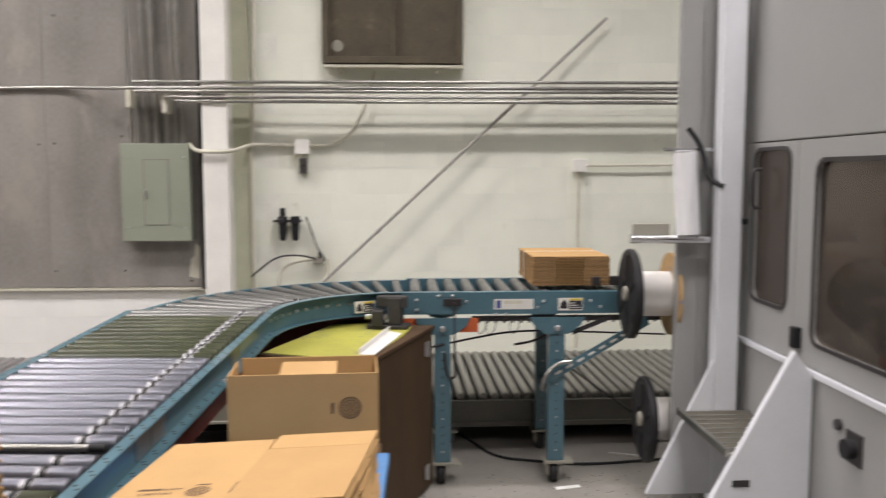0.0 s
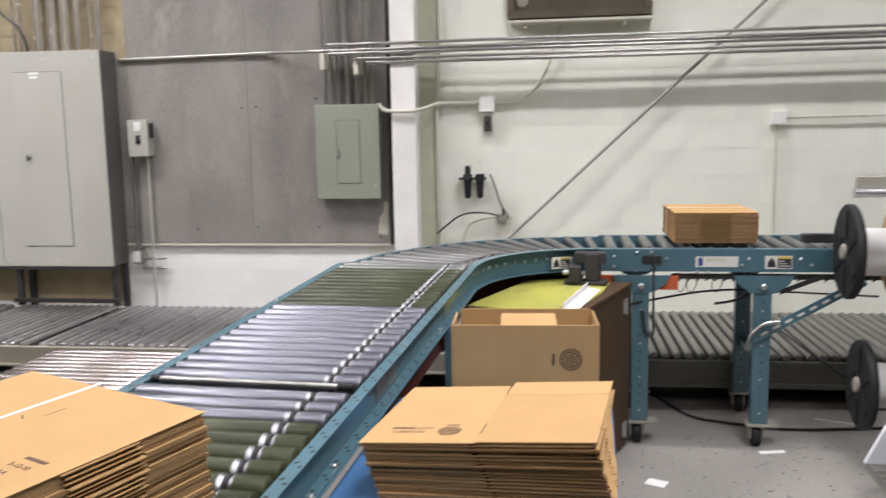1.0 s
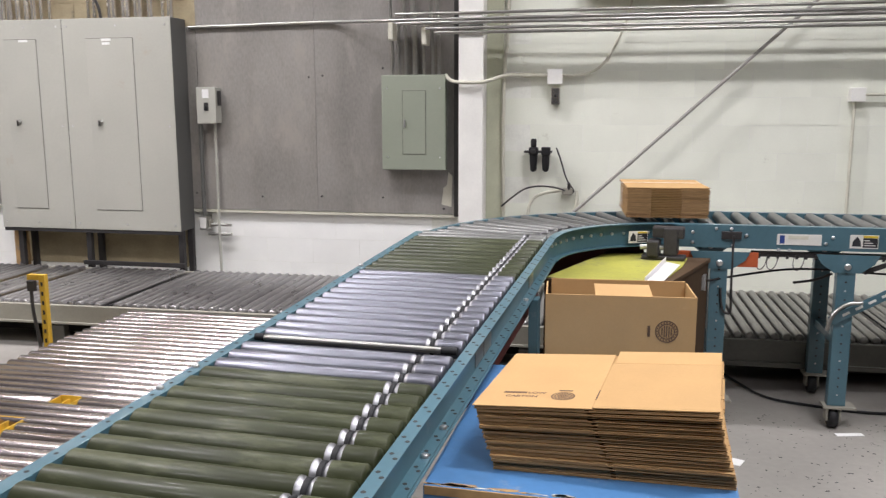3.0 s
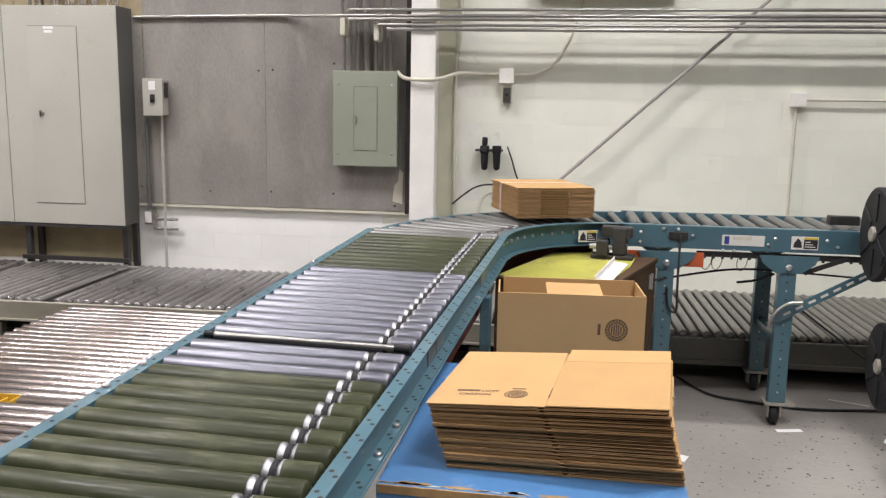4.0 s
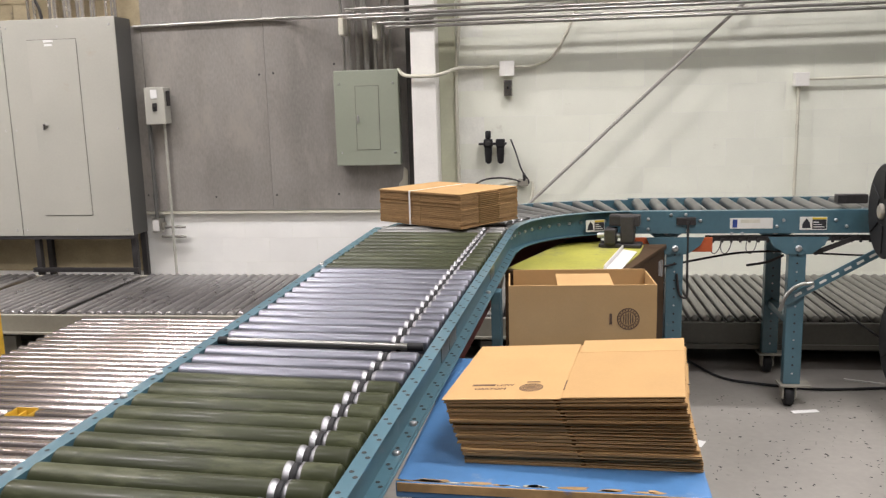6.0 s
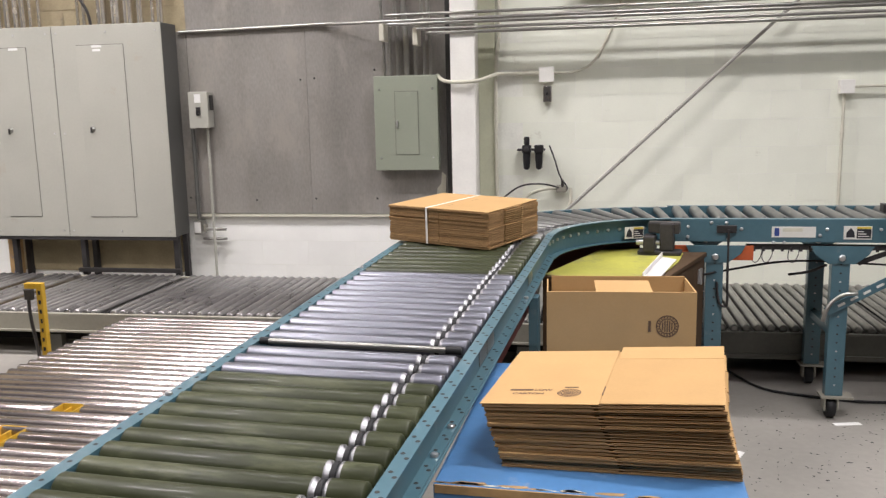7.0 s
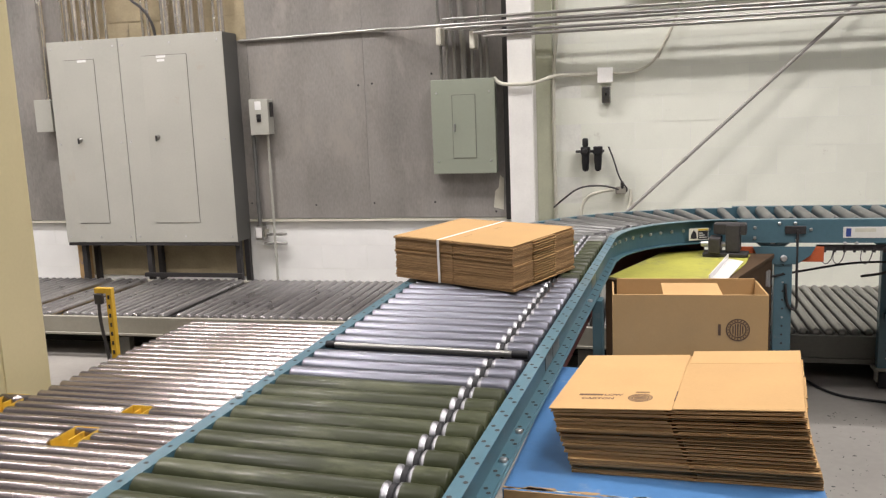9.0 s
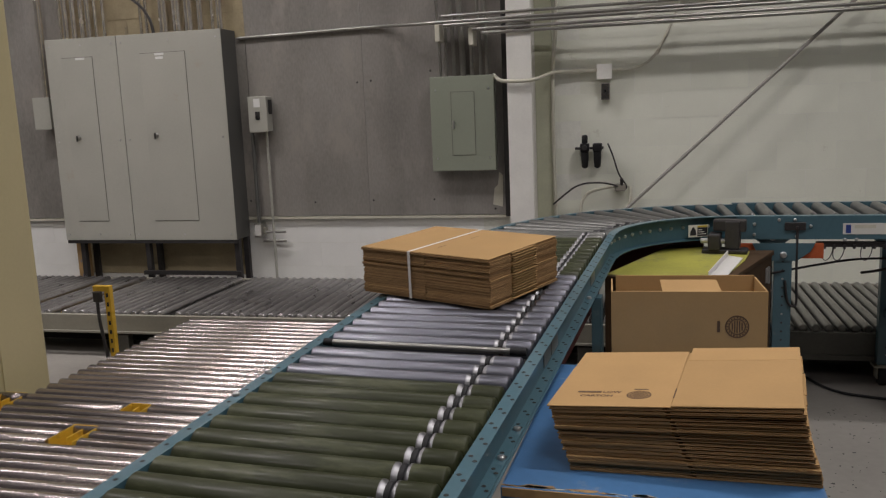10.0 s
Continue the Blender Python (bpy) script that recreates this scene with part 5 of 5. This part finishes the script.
def window_door(y0, y1, wy0, wy1, wz0, wz1):
    """A machine door on the plane x = 2.1 with a rounded window."""
    z0, z1 = 0.866, 1.71
    bm = B()
    outer = [(y0, z0), (y1, z0), (y1, z1), (y0, z1)]
    inner = rounded(wy0, wy1, wz0, wz1, 0.05)
    loops = []
    for x in (2.10, 2.135):
        o = [bm.verts.new((x, a, b)) for a, b in outer]
        i = [bm.verts.new((x, a, b)) for a, b in inner]
        n = len(i) // 4
        cs = {0: 2, 1: 3, 2: 0, 3: 1}
        for q in range(4):
            seg = [i[(q * n + s) % len(i)] for s in range(n)]
            for u, v in zip(seg, seg[1:]):
                bm.faces.new((o[cs[q]], u, v))
            nxt = i[((q + 1) * n) % len(i)]
            bm.faces.new((o[cs[q]], seg[-1], nxt, o[cs[(q + 1) % 4]]))
        loops.append((o, i))
    for (a, b) in ((loops[0][0], loops[1][0]), (loops[0][1], loops[1][1])):
        for k in range(len(a)):
            bm.faces.new((a[k], a[(k + 1) % len(a)], b[(k + 1) % len(b)], b[k]))
    bmesh.ops.recalc_face_normals(bm, faces=bm.faces)
    d = part("door", bm, M_MACH, mac)
    part("window", prism(B(), rounded(wy0 + 0.001, wy1 - 0.001, wz0 + 0.001, wz1 - 0.001, 0.05), 2.112, 2.118, "X"), M_GLASS, d, "tinted window")
    gk = B()
    a, b = rounded(wy0 - 0.012, wy1 + 0.012, wz0 - 0.012, wz1 + 0.012, 0.06), rounded(wy0 + 0.004, wy1 - 0.004, wz0 + 0.004, wz1 - 0.004, 0.048)
    o, i = [gk.verts.new((2.094, p, q)) for p, q in a], [gk.verts.new((2.094, p, q)) for p, q in b]
    o2, i2 = [gk.verts.new((2.099, p, q)) for p, q in a], [gk.verts.new((2.099, p, q)) for p, q in b]
    for k in range(len(a)):
        j = (k + 1) % len(a)
        gk.faces.new((o[k], o[j], i[j], i[k])); gk.faces.new((o[k], o2[k], o2[j], o[j])); gk.faces.new((i[k], i[j], i2[j], i2[k]))
    bmesh.ops.recalc_face_normals(gk, faces=gk.faces)
    part("gasket", gk, M_DARKMET, d, "grey rubber window gasket")
    return d


window_door(3.36, 3.83, 3.42, 3.74, 1.05, 1.68)
d2 = window_door(2.45, 3.355, 2.58, 3.20, 0.96, 1.63)
window_door(1.21, 2.445, 1.35, 2.32, 0.96, 1.63)
part("handle", tube(B(), [(2.09, 3.66, 1.60), (2.05, 3.66, 1.60), (2.05, 3.66, 1.44), (2.09, 3.66, 1.44)], 0.008, 8, 2), M_DARKMET, d2)
part("latch", box(B(), 2.07, 2.10, 3.28, 3.32, 0.92, 1.0, 0.004), M_BLACK, mac)
part("latch", box(B(), 2.06, 2.10, 3.80, 3.90, 1.36, 1.385, 0.004), M_BLACK, mac)
part("inner_frame", box(B(), 2.6, 2.66, 2.2, 3.6, 0.3, 1.5, 0.006), M_ORANGE, mac, "orange frame inside the machine")
part("inner_drum", cyl(B(), (2.5, 2.6, 0.8), (2.5, 3.6, 1.1), 0.14, 24), M_DARKMET, mac)
part("notice", box(B(), 2.088, 2.094, 2.35, 2.62, 1.22, 1.58), M_PAPER, mac, "white paper notice")
lk = part("switch_knob", cyl(B(), (2.06, 2.88, 0.664), (2.10, 2.88, 0.664), 0.033, 16), M_BLACK, mac)
part("knob_plate", box(B(), 2.092, 2.10, 2.83, 2.93, 0.61, 0.72, 0.003), M_DARKMET, mac)
part("button", cyl(B(), (2.085, 2.98, 0.717), (2.10, 2.98, 0.717), 0.02, 12), M_DARKMET, mac)
part("vent_plate", box(B(), 2.09, 2.10, 3.36, 3.46, 0.30, 0.335, 0.002), M_BEIGE, mac)
fd = part("film_roll", cyl(B(), (1.855, 3.86, 1.315), (1.83, 3.86, 1.675), 0.052, 28), M_FILM, mac, "bright steel guide roll")
part("roll_arm", box(B(), 1.74, 2.06, 3.85, 3.88, 1.68, 1.695, 0.003), M_STEEL, mac)
part("roll_arm", cyl(B(), (1.595, 3.86, 1.295), (1.95, 3.86, 1.29), 0.02, 14), M_STEEL, mac)
part("roll_mount", box(B(), 1.62, 1.78, 3.88, 3.92, 1.285, 1.36, 0.004), M_BEIGE, mac)
part("back_post", box(B(), 1.83, 1.93, 3.93, 3.97, 0.0, 2.6, 0.004), M_MACH, mac)
part("air_line", tube(B(), [(1.84, 3.85, 1.78), (1.90, 3.84, 1.70), (1.915, 3.80, 1.56), (1.97, 3.76, 1.525)], 0.012, 8, 3), M_BLACK, mac)
part("reel_support", box(B(), 1.99, 2.05, 3.98, 4.25, 0.02, 1.25, 0.004), M_MACH, mac)

# ---- ceiling fixtures ----
for lx, ly, share in LAMPS:
    fx = thing("tube_light", pose(lx, ly, LAMP_Z), "white fluorescent tube fixture hung below the ceiling", "ceiling light", "ceiling lights")
    part("housing", box(B(), -0.9, 0.9, -0.16, 0.16, 0.05, 0.12, 0.006), M_CEIL, fx)
    for v in (-0.168, 0.16):
        part("reflector", box(B(), -0.9, 0.9, v, v + 0.008, -0.13, 0.10, 0.002), M_CEIL, fx, "side reflector")
    part("hanger", cyl(B(), (0, 0, 0.115), (0, 0, 5.605 - LAMP_Z), 0.008, 8), M_GALV, fx)
    for v in (-0.05, 0.05):
        part("tube", cyl(B(), (-0.86, v, 0.032), (0.86, v, 0.032), 0.016, 10), M_TUBE, fx)
    la = bpy.data.lights.new("tube_lamp", "AREA")
    la.shape, la.size, la.size_y, la.energy, la.color = "RECTANGLE", 1.7, 0.30, LAMP_W * share, (1.0, 0.935, 0.925)
    lo = new("tube_lamp", la)
    lo.matrix_basis = pose(lx, ly, LAMP_Z - 0.01)

# ---- wall blocks ----
rb = random.Random(3)
BW, BH = 0.406, 0.203
blk = mesh_of("block", box(B(), 0.0018, BW - 0.0018, -0.0014, 0.0, 0.0014, BH - 0.0014), M_BLOCK)
blkw = mesh_of("block", box(B(), 0.001, BW - 0.001, -0.0014, 0.0, 0.001, BH - 0.001), M_BLOCKW)
blkt = mesh_of("block", box(B(), 0.005, BW - 0.005, -0.004, 0.0, 0.005, BH - 0.005), M_TANWALL)
for row in range(17):
    x = -0.555 + (0 if row % 2 else -BW / 2)
    while x < 3.3:
        if x > -0.557:
            piece("block", blk, wall, pose(x, WALL_Y - 0.0005 + rb.uniform(-0.001, 0.0005), BH * row))
        x += BW
for row in range(3):
    x = -5.8 + (0 if row % 2 else BW / 2)
    while x < -1.3:
        piece("block", blkw, wall, pose(x, WALL_Y - 0.0003 + rb.uniform(-0.0006, 0.0002), 0.07 + BH * row))
        x += BW

for row in range(3):
    x = -4.80 + (0 if row % 2 else -BW / 2)
    while x < -3.3:
        if x > -4.85:
            piece("block", blkt, bare, pose(x, 6.7135 + rb.uniform(-0.001, 0.001), 2.215 + BH * row))
        x += BW


# ---- what moves ----
def ride(x, y, turn, on_slope=1.0):
    """A bundle's pose on the line at a plan position, resting on the rollers."""
    v = (Vector((x, y, 0)) - Vector((START.x, START.y, 0))) @ Vector((-math.sin(radians(TURN1)), math.cos(radians(TURN1)), 0))
    z = TOP + min(0.0, v) * math.tan(radians(SLOPE))
    tilt = SLOPE if v < -0.15 else 0.0
    return Matrix.Translation((x, y, z + 0.003)) @ pose(0, 0, 0, tilt) @ pose(0, 0, 0, 0, 0, turn)


def motions():
    walk(bundle_b, [(t, ride(x, y, a)) for t, x, y, a in (
        (0, 1.465, 4.73, 0), (0.5, 1.33, 4.73, 0), (1.0, 1.165, 4.73, 0), (1.6, 1.005, 4.73, 0), (2.5, 0.69, 4.73, 0), (3.4, 0.40, 4.68, 8),
        (4.0, 0.16, 4.60, 19), (4.5, -0.015, 4.50, 31), (5.0, -0.14, 4.37, 40), (5.5, -0.235, 4.19, 48), (6.2, -0.30, 3.95, 58), (7.0, -0.345, 3.70, 65), (7.5, -0.357, 3.50, 66),
        (8.2, -0.375, 3.31, 66), (9.0, -0.398, 3.07, 66), (10.0, -0.429, 2.83, 67))])
    walk(bundle_a, [(t, ride(x, y, a)) for t, x, y, a in (
        (0, -0.52, 1.79, 67), (0.5, -0.528, 1.637, 67), (1.0, -0.53, 1.471, 67), (1.6, -0.552, 1.31, 67), (2.5, -0.572, 1.0, 67), (3.5, -0.59, 0.70, 68), (5.0, -0.62, 0.25, 68), (7.0, -0.66, -0.35, 68), (8.0, -0.68, -0.6, 68), (10.0, -0.68, -0.6, 68))])


motions()
